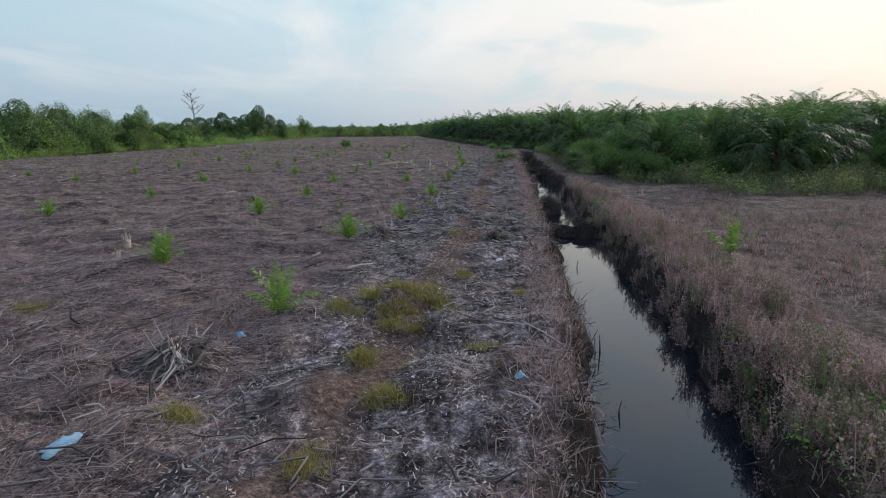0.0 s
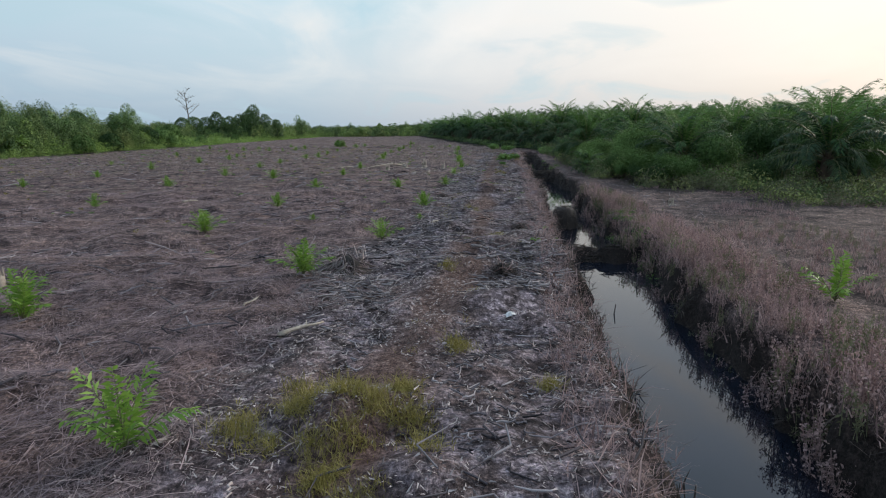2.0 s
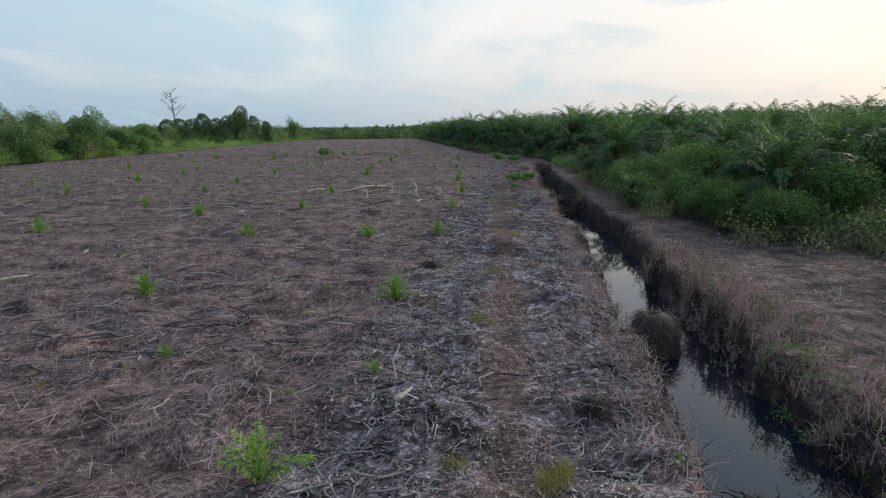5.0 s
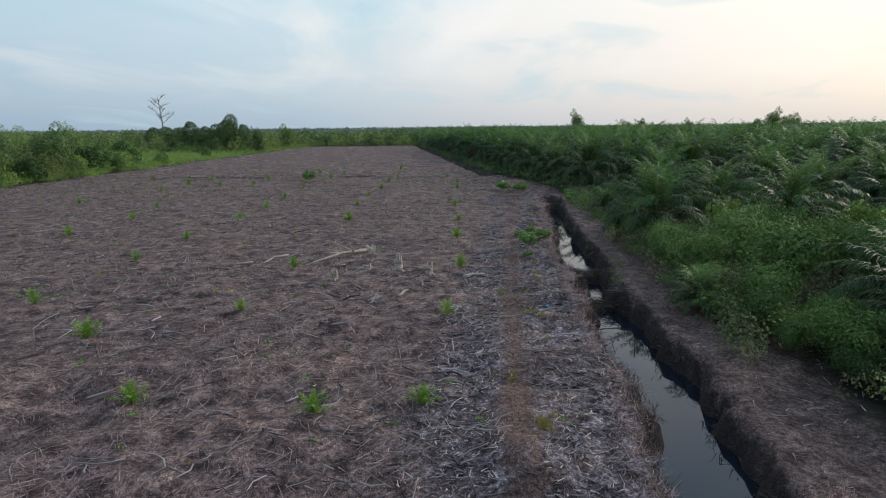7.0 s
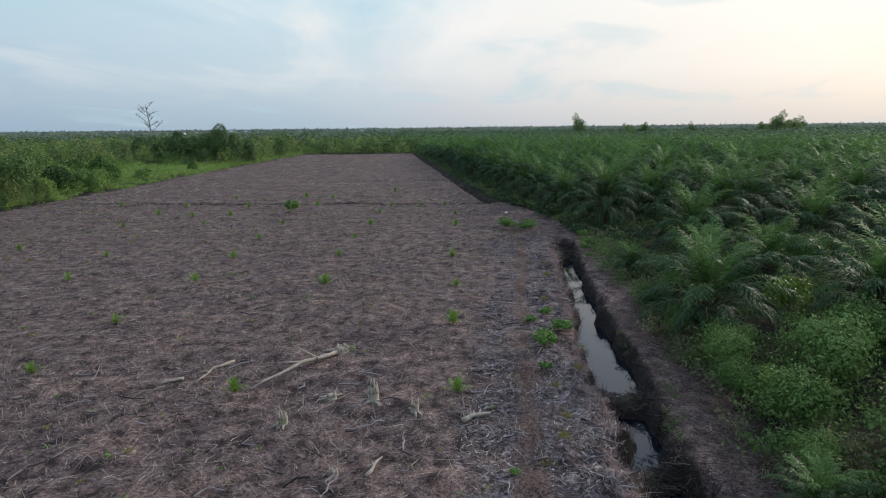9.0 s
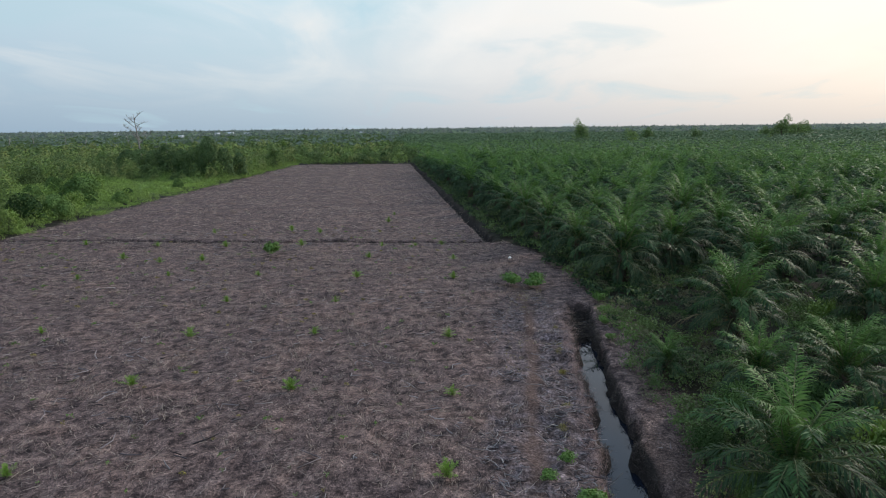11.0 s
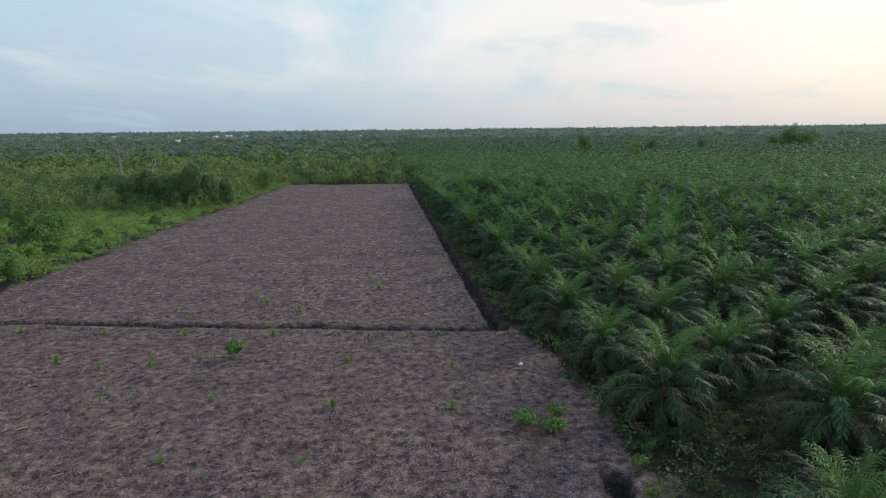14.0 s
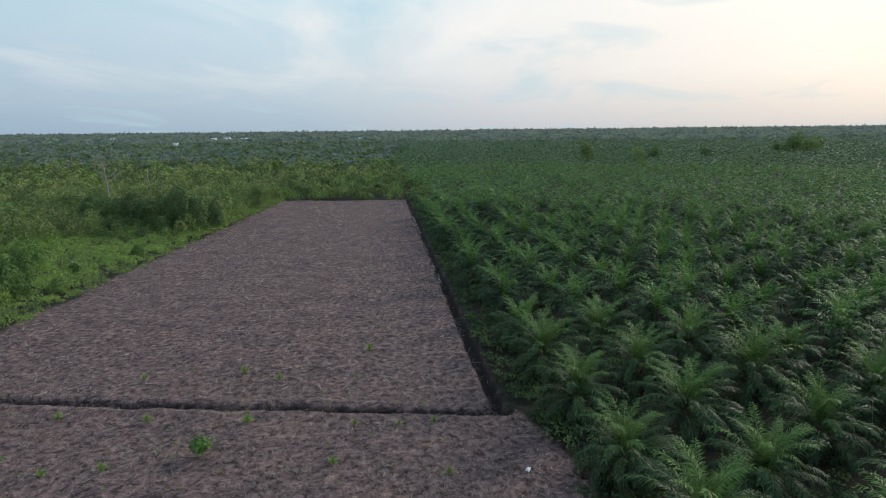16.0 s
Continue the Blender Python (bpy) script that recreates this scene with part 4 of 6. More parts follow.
p = ground_points(2600, 8, 32, 28, 76, lambda x, y: beside_palms(x, y) & (vnoise(x, y, 5, 41) > 0.3))
s = rnd(0.5, 1.1, len(p))
scatter("low tangled undergrowth between the palms", "undergrowth", [CANOPY[0], M_DUSTY, CANOPY[0], M_SHRUB], p, s, s * rnd(0.6, 1.3, len(p)), 100, 0.145, 700)
# shaded leaf colour again, so the alleys between the palms stay dark
p = ground_points(5600, 6, 75, 45, 150, lambda x, y: beside_palms(x, y) & (vnoise(x, y, 5, 41) > np.where(y < 76, 0.3, 0.22)) & ((x > 32) | (y > 76)))
s = rnd(0.5, 1.1, len(p))
scatter("low weeds in the plantation's alleys", "alley_weeds", [M_PALM_OLD_SHADED, M_PALM_OLD_SHADED, CANOPY[0], M_PALM_OLD_SHADED], p, s, s * rnd(0.5, 1.0, len(p)), 30, 0.30, 702)
p = ground_points(15000, -12, 20, 84, 252, lambda x, y: (x > right_edge(y) + 0.8) & (x < right_edge(y) + 6.5) & (vnoise(x, y, 3, 65) > 0.22))
s = rnd(0.4, 1.0, len(p))
scatter("low weeds between the ditch and the palms", "ditch_weeds", [M_PALM_OLD_SHADED, CANOPY[0], M_PALM_OLD_SHADED, M_CREEPER], p, s, s * rnd(0.5, 1.1, len(p)), 24, 0.3, 705)
p = ground_points(700, 12.2, 28, 72, 92, lambda x, y: (x > right_edge(y) + 1.0) & (vnoise(x, y, 2.2, 89) > 0.28))
s = rnd(0.35, 0.9, len(p))
scatter("tangled weeds at the foot of the palms", "palm_foot_weeds", [CANOPY[0], M_SHRUB, M_DUSTY, M_PALM_OLD_SHADED], p, s, s * rnd(0.6, 1.2, len(p)), 110, 0.14, 707)
RIGHT_SHRUBS = [(10.9, 36.6, 0.55), (11.9, 39.0, 0.8), (10.5, 38.7, 0.45), (11.2, 34.4, 0.6), (10.6, 40.2, 0.7), (10.4, 44.2, 0.7), (10.9, 48.6, 0.8), (11.4, 50.6, 0.9), (11.2, 54.6, 0.8), (11.2, 37.6, 0.9), (11.2, 46.2, 1.1), (11.4, 41.6, 1.0), (10.9, 39.4, 0.6), (13.0, 43.5, 1.5), (14.0, 49.2, 1.4), (12.0, 52.0, 0.9), (11.2, 57.6, 0.8), (15.6, 41.0, 1.6), (16.6, 46.0, 1.5), (21.1, 66.4, 1.3),
                (23.4, 66.0, 1.2), (16.0, 60.5, 1.1), (13.5, 60.0, 1.0), (14.5, 35.5, 1.3), (12.0, 35.0, 0.9), (19.5, 40.5, 1.6), (24.0, 41.5, 1.5), (17.0, 51.5, 1.4), (23.5, 50.0, 1.6), (22.5, 58.5, 1.3),
                (12.2, 34.4, 0.8), (20.5, 33.0, 1.1), (15.2, 32.2, 0.8), (24.5, 32.0, 1.2), (30.0, 31.0, 1.3), (35.0, 33.5, 1.4), (31.0, 40.5, 1.6), (31.5, 50.0, 1.6), (33.0, 57.0, 1.5)]
for k, (x, y, s) in enumerate(RIGHT_SHRUBS):
    shrub(x, y, s * 1.35, k, tall=1.05, fine=True)
for k, (x, y, s) in enumerate([(11.3, 47.6, 0.9), (17.2, 57.0, 1.3), (11.6, 38.4, 0.7), (24.5, 72.0, 1.2), (40.0, 92.0, 1.8), (21.0, 51.0, 1.6)]):
    shrub(x, y, s, k, True, 1.25)

for k, (x, y, s) in enumerate([(6.9, 26.4, 0.22)]):
    shrub(x, y, s, k, tall=1.0, fine=True)

# ---- woods and scrub along the other side ----
LEFT_EDGE = -50.6
p = ground_points(5200, -92, -48.5, 44, 262, lambda x, y: (x < LEFT_EDGE + 1.7 - vnoise(x, y, 3, 44) * 1.6) & (vnoise(x, y, 6, 45) > 0.06) & ((x > -66) | (y > 112) & (y < 192)))
d = LEFT_EDGE + 1.7 - p[:, 0]
s = rnd(0.6, 1.3, len(p)) * (0.65 + 0.35 * smooth(d, 0, 6)) * (0.7 + 0.8 * vnoise(p[:, 0], p[:, 1], 7, 87))
scatter("bright green ferns and creepers at the field's edge", "ferns", [M_FERN, CANOPY[3], M_FERN, CANOPY[1]], p, s, s * rnd(0.5, 1.5, len(p)) * (0.5 + 1.1 * vnoise(p[:, 0], p[:, 1], 4, 43)) * np.where(p[:, 1] < 110, 1.3, 1.0), 110, 0.21, 720, True, lobes=5)


def wood_height(x, y):
    """How tall the scrub stands beyond the field's edge."""
    d = LEFT_EDGE - x
    low = smooth(y + 0.3 * d, 122, 136) * smooth(40 + (vnoise(x, y, 14, 48) - 0.5) * 16 - d, 0, 6) * smooth(190 - y, 0, 10)
    h = 1.9 + 2.7 * smooth(d, 0.5, 6) + 2.4 * vnoise(x, y, 12, 47) + 3.0 * (vnoise(x, y, 5.5, 49) - 0.4) * smooth(d, 0, 6)
    h = np.where(y < 122, h + 1.1 * smooth(d, 3, 9), h * 0.82)
    return h * (1 - low) + low * (0.9 + 0.7 * vnoise(x, y, 5, 50))


p = ground_points(2600, -125, -51, 44, 264, lambda x, y: (x < LEFT_EDGE - 1.2) & (np.abs(x) < 0.88 * (y + 12)))
h = wood_height(p[:, 0], p[:, 1])
p, h = p[h > 1.6], h[h > 1.6]
s = rnd(0.9, 1.7, len(p)) * (0.45 + h / 6)
near = (p[:, 1] < 132) & (p[:, 0] > -84)
for pick, leaves, leaf, seed in ((near, 980, 0.125, 730), (~near, 250, 0.27, 735)):
    scatter("dense scrub of rounded bushes and saplings beside the field", "scrub", [CANOPY[0], CANOPY[1], CANOPY[2], CANOPY[0]], p[pick], s[pick], h[pick] * rnd(0.75, 1.2, pick.sum()), leaves, leaf, seed, True, lobes=9)
# single trees that stand above the scrub: place, height, dark with creepers or not
for k, (x, y, h, dark) in enumerate([(-54.5, 78, 7.4, 1), (-57, 87, 6.2, 0), (-57.5, 91, 6.8, 1), (-58, 97, 7.0, 0), (-56, 99, 5.6, 0), (-54.5, 108, 7.4, 0), (-56.5, 111, 7.0, 0), (-61, 106, 6.6, 1),
                                     (-63, 84, 7.6, 1), (-66, 95, 7.4, 0), (-53.5, 236, 7.8, 0), (-84, 108, 7.2, 0)]):
    if dark:
        creeper_tree(x, y, 0.36 + h / 14, k, h / 8.2 / (0.36 + h / 14))
    else:
        tree(x, y, h / 6.6, k, 1.0)
# single shrubs in the fern
for k, (x, y, s) in enumerate([(-52.6, 70, 1.5), (-53, 80, 1.6), (-52.2, 92, 1.3), (-53, 101, 1.4), (-53.5, 122, 1.6), (-57.5, 132, 1.7), (-60, 138, 2.2), (-56, 119, 1.9), (-66, 150, 1.6), (-70, 158, 2.2), (-72, 160, 2.0), (-54, 140, 1.0), (-55, 165, 1.0), (-53.4, 112, 1.7), (-57, 127, 1.5), (-62, 131, 1.3), (-68, 155, 1.6), (-65, 136, 1.2), (-72, 144, 1.5), (-59, 152, 0.8), (-78, 160, 1.5)]):
    shrub(x, y, s * 1.35, k, k % 4 == 1, 0.95)
# the taller group hung with creepers
for k, (x, y, s, h) in enumerate([(-57.4, 190, 0.95, 11.0), (-60, 193, 1.0, 9.6), (-54.6, 192, 0.8, 8.2), (-63, 195, 1.1, 8.6), (-67, 196, 1.1, 7.8), (-71, 196, 1.1, 9.2), (-75, 198, 1.1, 7.6), (-80, 200, 1.2, 7.8), (-85, 203, 1.2, 7.6), (-62, 202, 1.1, 8.4), (-52.6, 198, 0.7, 6.6)]):
    creeper_tree(x, y, s * 1.1, k, h / 8.2 / (s * 1.1))


# young trees behind the far end of the field
for k in range(26):
    px, py = -62 + 2.1 * k + rnd(-1.5, 1.5), 256 + rnd(0, 60)
    if k % 3 == 2:
        shrub(px, py, rnd(1.2, 2.0), k, k % 6 == 5, 1.2)
    else:
        tree(px, py, rnd(0.55, 0.95), k, rnd(0.85, 1.2))


# far growth out to the horizon
def ring(n, y0, y1):
    """Points spread over the view so that the near part is denser."""
    y = y0 * (y1 / y0) ** rng.uniform(0, 1, n)
    return rng.uniform(-0.92, 0.92, n) * (y + 12), y


x, y = ring(9000, 110, 470)
keep = ((x < -118) | (y > 253)) & (x < np.where(y > 253, -5 - (y - 251) * 0.12 + 3, 0))
x, y = x[keep], y[keep]
s = rnd(1.0, 1.9, len(x)) * (0.9 + y / 500)
close = np.hypot(x, y - 40) < 300
for pick, leaves, leaf, seed in ((close, 190, 0.25, 740), (~close, 60, 0.46, 745)):
    scatter("wide belt of scrub and young trees", "scrub_woods", [CANOPY[0], CANOPY[1], CANOPY[0], CANOPY[2]], np.stack([x, y, x * 0], 1)[pick], s[pick] * 1.3, (s * rnd(0.8, 1.7, len(x)) * (0.9 + 0.7 * vnoise(x, y, 30, 71)))[pick], leaves, leaf, seed, True, lobes=7)
x, y = ring(15000, 430, 1100)
keep = (x < -5 - (y - 251) * 0.12 + 3) | (np.hypot(x, y - 50) > 770)
x, y = x[keep], y[keep]
s = (1.5 + y / 420) * rnd(0.7, 1.3, len(x))
scatter("green plantation and woods in the distance", "far_woods", [HAZED_CANOPY[0], HAZED_CANOPY[1], CANOPY[0], HAZED_CANOPY[2]], np.stack([x, y, x * 0 - 0.3], 1), s * 1.5, np.minimum(s, 3.6) * rnd(0.7, 1.4, len(x)) * (0.7 + 0.7 * vnoise(x, y, 60, 72)), 18, 1.05, 760, True, True, 0.2)
x, y = ring(9000, 1050, 4300)
s = (2.0 + y / 260) * rnd(0.7, 1.3, len(x))
scatter("endless woods at the horizon", "horizon_woods", HAZED_CANOPY, np.stack([x, y, x * 0 - 0.5], 1), s * 1.7, np.minimum(s, 4.6) * rnd(0.7, 1.5, len(x)) * (0.7 + 0.7 * vnoise(x, y, 200, 73)), 12, 1.3, 765, True, True, 0.15)

# ---- the bare tree over the woods and lone trees ----
def bare_tree(x, y, tall):
    r = np.random.default_rng(5)
    ob = thing("dead_tree", "tall bleached dead tree with bare forked branches", "tree", (x, y, 0))
    spine = [np.array([0, 0, -0.3]), np.array([0.2, 0, tall * 0.3]), np.array([-0.1, 0.1, tall * 0.6]), np.array([-0.5, 0, tall * 0.85]), np.array([-0.9, 0.2, tall])]
    child("trunk", mesh_of("trunk", *tube(spine, [0.34, 0.27, 0.2, 0.12, 0.04], 8), [M_DEADBARK]), ob)
    for i in range(12):
        q = 0.5 + 0.46 * i / 12
        st = np.array([np.interp(q, [0, 0.3, 0.6, 0.85, 1], [p[k] for p in spine]) for k in range(3)])
        a = i * GOLDEN
        d = np.array([math.cos(a), math.sin(a) * 0.8, r.uniform(0.3, 0.9)])
        ln = tall * r.uniform(0.12, 0.26) * (1.4 - q * 0.7)
        limb = [tube([st, st + d * ln * 0.5, st + d * ln + np.array([0, 0, ln * 0.15])], [0.09, 0.06, 0.025], 5)]
        for j in range(16):
            b = st + d * ln * r.uniform(0.35, 1.0)
            e = b + np.array([r.normal(0, 0.6), r.normal(0, 0.6), r.uniform(0.3, 1.0)]) * ln * 0.35
            limb.append(tube([b, (b + e) / 2 + 0.05, e], [0.032, 0.022, 0.010], 4))
        child("branch", mesh_of("branch", *join(limb), [M_DEADBARK]), ob)
    return ob


bare_tree(-88.7, 217.2, 17.4)
for k, (x, y, s, tall) in enumerate([(86, 402, 1.9, 1.25), (124, 425, 1.6, 1.2), (135, 430, 1.9, 1.15), (-104, 225, 0.9, 1.35), (255, 487, 2.6, 1.05), (268, 490, 2.7, 1.0), (248, 494, 2.3, 0.95), (280, 500, 2.2, 1.0), (172, 440, 1.5, 1.1), (-99, 120, 1.0, 1.0)]):
    tree(x, y, s, k + 70, tall)
for k, (x, y, s) in enumerate([(-91, 389, 3.2), (108, 372, 3.4), (165, 374, 3.0), (128, 352, 2.6), (210, 420, 3.2), (-80, 270, 2.2)]):
    shrub(x, y, s, k, True, 1.5)
for k, (x, y, h) in enumerate([(-300, 520, 11), (-260, 480, 9), (-330, 500, 10), (-246, 512, 10), (-215, 470, 9), (-352, 560, 11), (-190, 500, 8), (-118, 300, 8)]):
    r = np.random.default_rng(k + 3)
    ob = thing("dead_tree", "bare pale trunk of a dead tree above the scrub", "tree", (x, y, 0), "dead trunks")
    b = r.normal(0, 0.4, 4)
    child("trunk", mesh_of("trunk", *tube([(0, 0, -0.3), (b[0], b[1], h * 0.5), (b[2], b[3], h)], [0.36, 0.28, 0.12], 7), [M_DEADBARK]), ob)
    child("branch", mesh_of("branch", *tube([(b[0], b[1], h * 0.5), (b[0] + 1.2, b[1], h * 0.7), (b[0] + 1.7, b[1], h * 0.92)], [0.14, 0.1, 0.04], 5), [M_DEADBARK]), ob)

# ---- far houses among the trees ----
M_WALL = material("lime_washed_wall", [(0.55, 0.54, 0.52), (0.68, 0.67, 0.65), (0.76, 0.75, 0.73)], 0.8, 0.5, 6, 0)
M_ROOF = material("sheet_roof", [(0.45, 0.47, 0.50), (0.62, 0.64, 0.66), (0.74, 0.75, 0.76)], 0.5, 0.4, 4, 0)
M_DARK = material("dark_opening", [(0.02, 0.02, 0.02), (0.04, 0.04, 0.04)], 0.5, 1, 5, 0)


def box_arrays(x0, x1, y0, y1, z0, z1):
    v = np.array([(x, y, z) for z in (z0, z1) for x, y in ((x0, y0), (x1, y0), (x1, y1), (x0, y1))], float)
    return v, np.array([(3, 2, 1, 0), (4, 5, 6, 7), (0, 1, 5, 4), (1, 2, 6, 5), (2, 3, 7, 6), (3, 0, 4, 7)])


def house(x, y, w, d, h, turn):
    ob = thing("house", "small far-off house with white walls and a metal roof", "house", (x, y, 0), "far houses")
    ob.rotation_euler = (0, 0, turn)
    child("wall", mesh_of("wall", *box_arrays(-w / 2, w / 2, -d / 2, d / 2, 0, h), [M_WALL]), ob)
    e, t = 0.7, d * 0.28
    v = np.array([(-w / 2 - e, -d / 2 - e, h), (w / 2 + e, -d / 2 - e, h), (w / 2 + e, 0, h + t), (-w / 2 - e, 0, h + t), (-w / 2 - e, d / 2 + e, h), (w / 2 + e, d / 2 + e, h)])
    v = np.concatenate([v, v + np.array([0, 0, 0.25])])
    f = np.array([(6, 7, 8, 9), (9, 8, 11, 10), (0, 3, 2, 1), (3, 4, 5, 2), (0, 1, 7, 6), (4, 10, 11, 5), (0, 6, 9, 3), (3, 9, 10, 4), (1, 2, 8, 7), (2, 5, 11, 8)])
    child("roof", mesh_of("roof", v, f, [M_ROOF]), ob)
    for i in range(3):
        cx = -w / 2 + w * (i + 0.5) / 3
        child("window" if i != 1 else "door", mesh_of("opening", *box_arrays(cx - 0.6, cx + 0.6, -d / 2 - 0.06, -d / 2 + 0.05, 1.0 if i != 1 else 0.05, 2.2), [M_DARK]), ob)
    return ob


for x, y, w, d, h, turn in [(-441, 1300, 13, 9, 6.8, 0.2), (-472, 1310, 9, 8, 6.2, 0.1), (-378, 915, 6, 5, 5.0, 0.3), (-152, 1200, 7, 6, 6.2, 0.0), (-410, 1320, 16, 8, 5.8, 0.05), (-760, 1450, 9, 7, 6.5, 0.2)]:
    house(x, y, w, d, h, turn)

# ---- seedlings in the cleared field ----
SPROUTS = [frond_mesh("frond", M_SEEDLING, length=0.62, lift=radians(88 - 40 * k / 3), droop=radians(16 + 42 * k / 3), pairs=16, leaf=0.18, wide=0.030, seed=800 + k) for k in range(4)]


def seedling(x, y, size, seed, count=15):
    r = np.random.default_rng(seed)
    ob = thing("palm_seedling", "small bright green oil palm seedling in bare soil", "seedling", (x, y, float(ground_z(x, y)) - 0.01), "palm seedlings")
    for i in range(count):
        m = pose(0, 0, 0.02, 0, 0, math.degrees(i * GOLDEN) + r.normal(0, 12)) @ Matrix.Diagonal((size * r.uniform(0.7, 1.0),) * 3 + (1,))
        child("frond", SPROUTS[min(3, int(4 * i / count))], ob, "", m)
    return ob


SEEDLINGS_NEAR = [(-2.7, 9.3), (-6.55, 13.5), (-2.6, 16.0), (-6.6, 21.1), (-1.48, 20.7), (-14.5, 21.6), (-0.5, 27.5), (-6.5, 28.4), (-14.2, 28.8), (-6.6, 36.3), (-2.1, 35.6), (0.4, 35.8), (-14.8, 37.0), (-22.6, 36.6),
                  (-15.3, 37.8), (-10.0, 40.3), (1.0, 42.3), (-29.7, 42.7), (-6.2, 43.0), (-22.3, 43.2), (-14.4, 44.4), (1.7, 49.6), (-6.0, 49.8), (-14.2, 51.5), (-22.9, 51.8), (1.7, 57.0), (-14.1, 57.2), (-21.8, 58.5),
                  (-30.4, 59.6), (2.0, 63.6), (-5.7, 64.4), (-13.5, 64.8), (-21.6, 65.7), (-0.5, 23.3), (-4.2, 24.4)]
SEEDLINGS_FAR = [(1.9, 71.2), (-13.8, 72.2), (-6.2, 72.1), (-23.2, 72.8), (-31.0, 74.9), (-6.1, 78.8), (-14.1, 79.4), (2.5, 85.4), (-5.6, 86.0), (-21.7, 86.8), (-29.3, 86.6), (-14.2, 87.2), (2.6, 92.5), (-25.2, 92.7),
                 (-21.4, 93.3), (-5.5, 93.8), (-29.5, 94.3), (-4.8, 99.4), (-13.4, 99.8), (1.5, 99.6), (-21.7, 100.4), (-1.3, 99.4), (-29.3, 101.0), (-37.3, 101.4), (-13.1, 108.1), (-25.9, 108.4), (-16.9, 109.8), (-5.5, 115.3), (-5.3, 122.5)]
for k, (x, y) in enumerate(SEEDLINGS_NEAR + SEEDLINGS_FAR):
    seedling(x, y, 0.4 if (x, y) in ((-0.5, 23.3), (-4.2, 24.4)) else rnd(0.75, 1.25) if k > 9 else 1.4 - 0.05 * k, k, 15 if k % 4 else 10)

seedling(7.1, 14.3, 1.6, 99, 8)
# leafy clumps that stand alone in the field
FIELD_BUSH = mesh_of("foliage", *leaf_cloud(500, 0.7, 0.9, 0.17, 830, 9), [M_WEED])
for k, (x, y, s, t) in enumerate([(-15.0, 94.8, 1.5, 1.3), (7.2, 83.4, 1.6, 0.9), (8.4, 82.6, 1.5, 0.8), (9.2, 84.2, 1.2, 0.9), (5.5, 53.3, 1.0, 1.0), (6.2, 55.0, 0.9, 0.9), (5.2, 56.5, 0.6, 0.7), (6.9, 53.9, 0.6, 1.0), (5.0, 51.4, 0.5, 0.9), (6.0, 57.6, 0.6, 0.9), (3.1, 44.5, 0.3, 0.6), (11.7, 73.4, 0.7, 1.1), (12.2, 75.6, 0.8, 1.0), (12.7, 78.2, 0.9, 1.0), (12.9, 80.4, 0.7, 0.9), (11.2, 70.6, 0.6, 1.0)]):
    ob = thing("weed_clump", "low leafy green weed clump on the bare field", "weeds", (x, y, float(ground_z(x, y))), "weed clumps")
    ob.scale, ob.rotation_euler = (s, s, s * t), (0, 0, k * 1.9)
    child("foliage", FIELD_BUSH, ob)

# ---- litter: straw, tufts, twigs ----
def stuff(name, label, category, arrays, mat):
    return thing(name, label, category, kind="stuff", data=mesh_of(name, *arrays, [mat]))


def field_only(x, y):
    return in_field(x, y) > 0.4


p = ground_points(84000, -17, 9, 4, 34, lambda x, y: field_only(x, y) & (vnoise(x, y, 1.5, 51) + rng.uniform(-0.3, 0.3, len(x)) > 0.36 + 0.62 * (x > np.interp(y, ASH_Y, ASH_X))) & (np.abs(x) < 0.86 * (y + 1)))
n = len(p)
p[:, 2] += rnd(0.0, 0.05, n)
a1 = strands(p, rnd(0, 6.28, n), rnd(0.12, 0.55, n), rnd(0.005, 0.012, n), rnd(-0.05, 0.35, n), 0.25)
p = ground_points(95000, -50, 9, 34, 105, lambda x, y: field_only(x, y) & (vnoise(x, y, 2.0, 52) + rng.uniform(-0.3, 0.3, len(x)) > 0.40 + 0.34 * ((x > np.interp(y, ASH_Y, ASH_X)) & (y < 80))) & (np.abs(x) < 0.8 * (y - 6)))
n = len(p)
p[:, 2] += rnd(0.0, 0.05, n)
a2 = strands(p, rnd(0, 6.28, n), rnd(0.2, 0.7, n), rnd(0.011, 0.026, n), rnd(-0.05, 0.3, n), 0.25, True)
p = ground_points(34000, -52, 8, 105, 250, lambda x, y: field_only(x, y) & (vnoise(x, y, 2.6, 60) + rng.uniform(-0.3, 0.3, len(x)) > 0.42))
n = len(p)
p[:, 2] += rnd(0.0, 0.05, n)
a3 = strands(p, rnd(0, 6.28, n), rnd(0.4, 1.4, n), rnd(0.03, 0.075, n), rnd(0.0, 0.3, n), 0.25, True)
p = ground_points(105000, -11.5, 2, 4, 17, lambda x, y: field_only(x, y) & (np.abs(x) < 0.84 * (y + 1)) & (x < np.interp(y, ASH_Y, ASH_X) + 0.3) & (vnoise(x, y, 0.8, 66) + rng.uniform(-0.2, 0.2, len(x)) > 0.34))
n = len(p)
p[:, 2] += rnd(0.0, 0.06, n)
lay = 6.28 * vnoise(p[:, 0], p[:, 1], 1.6, 67) + rng.normal(0, 0.7, n)
a4 = strands(p, lay, rnd(0.1, 0.42, n), rnd(0.003, 0.007, n), rnd(-0.05, 0.3, n), 0.2, True)
stuff("straw_litter", "matted dry straw strewn over the cleared field", "straw", join([a1, a4]), M_STRAW)
stuff("weathered_straw", "pale tan straw over the far part of the field", "straw", join([a2, a3]), M_STRAW_TAN)


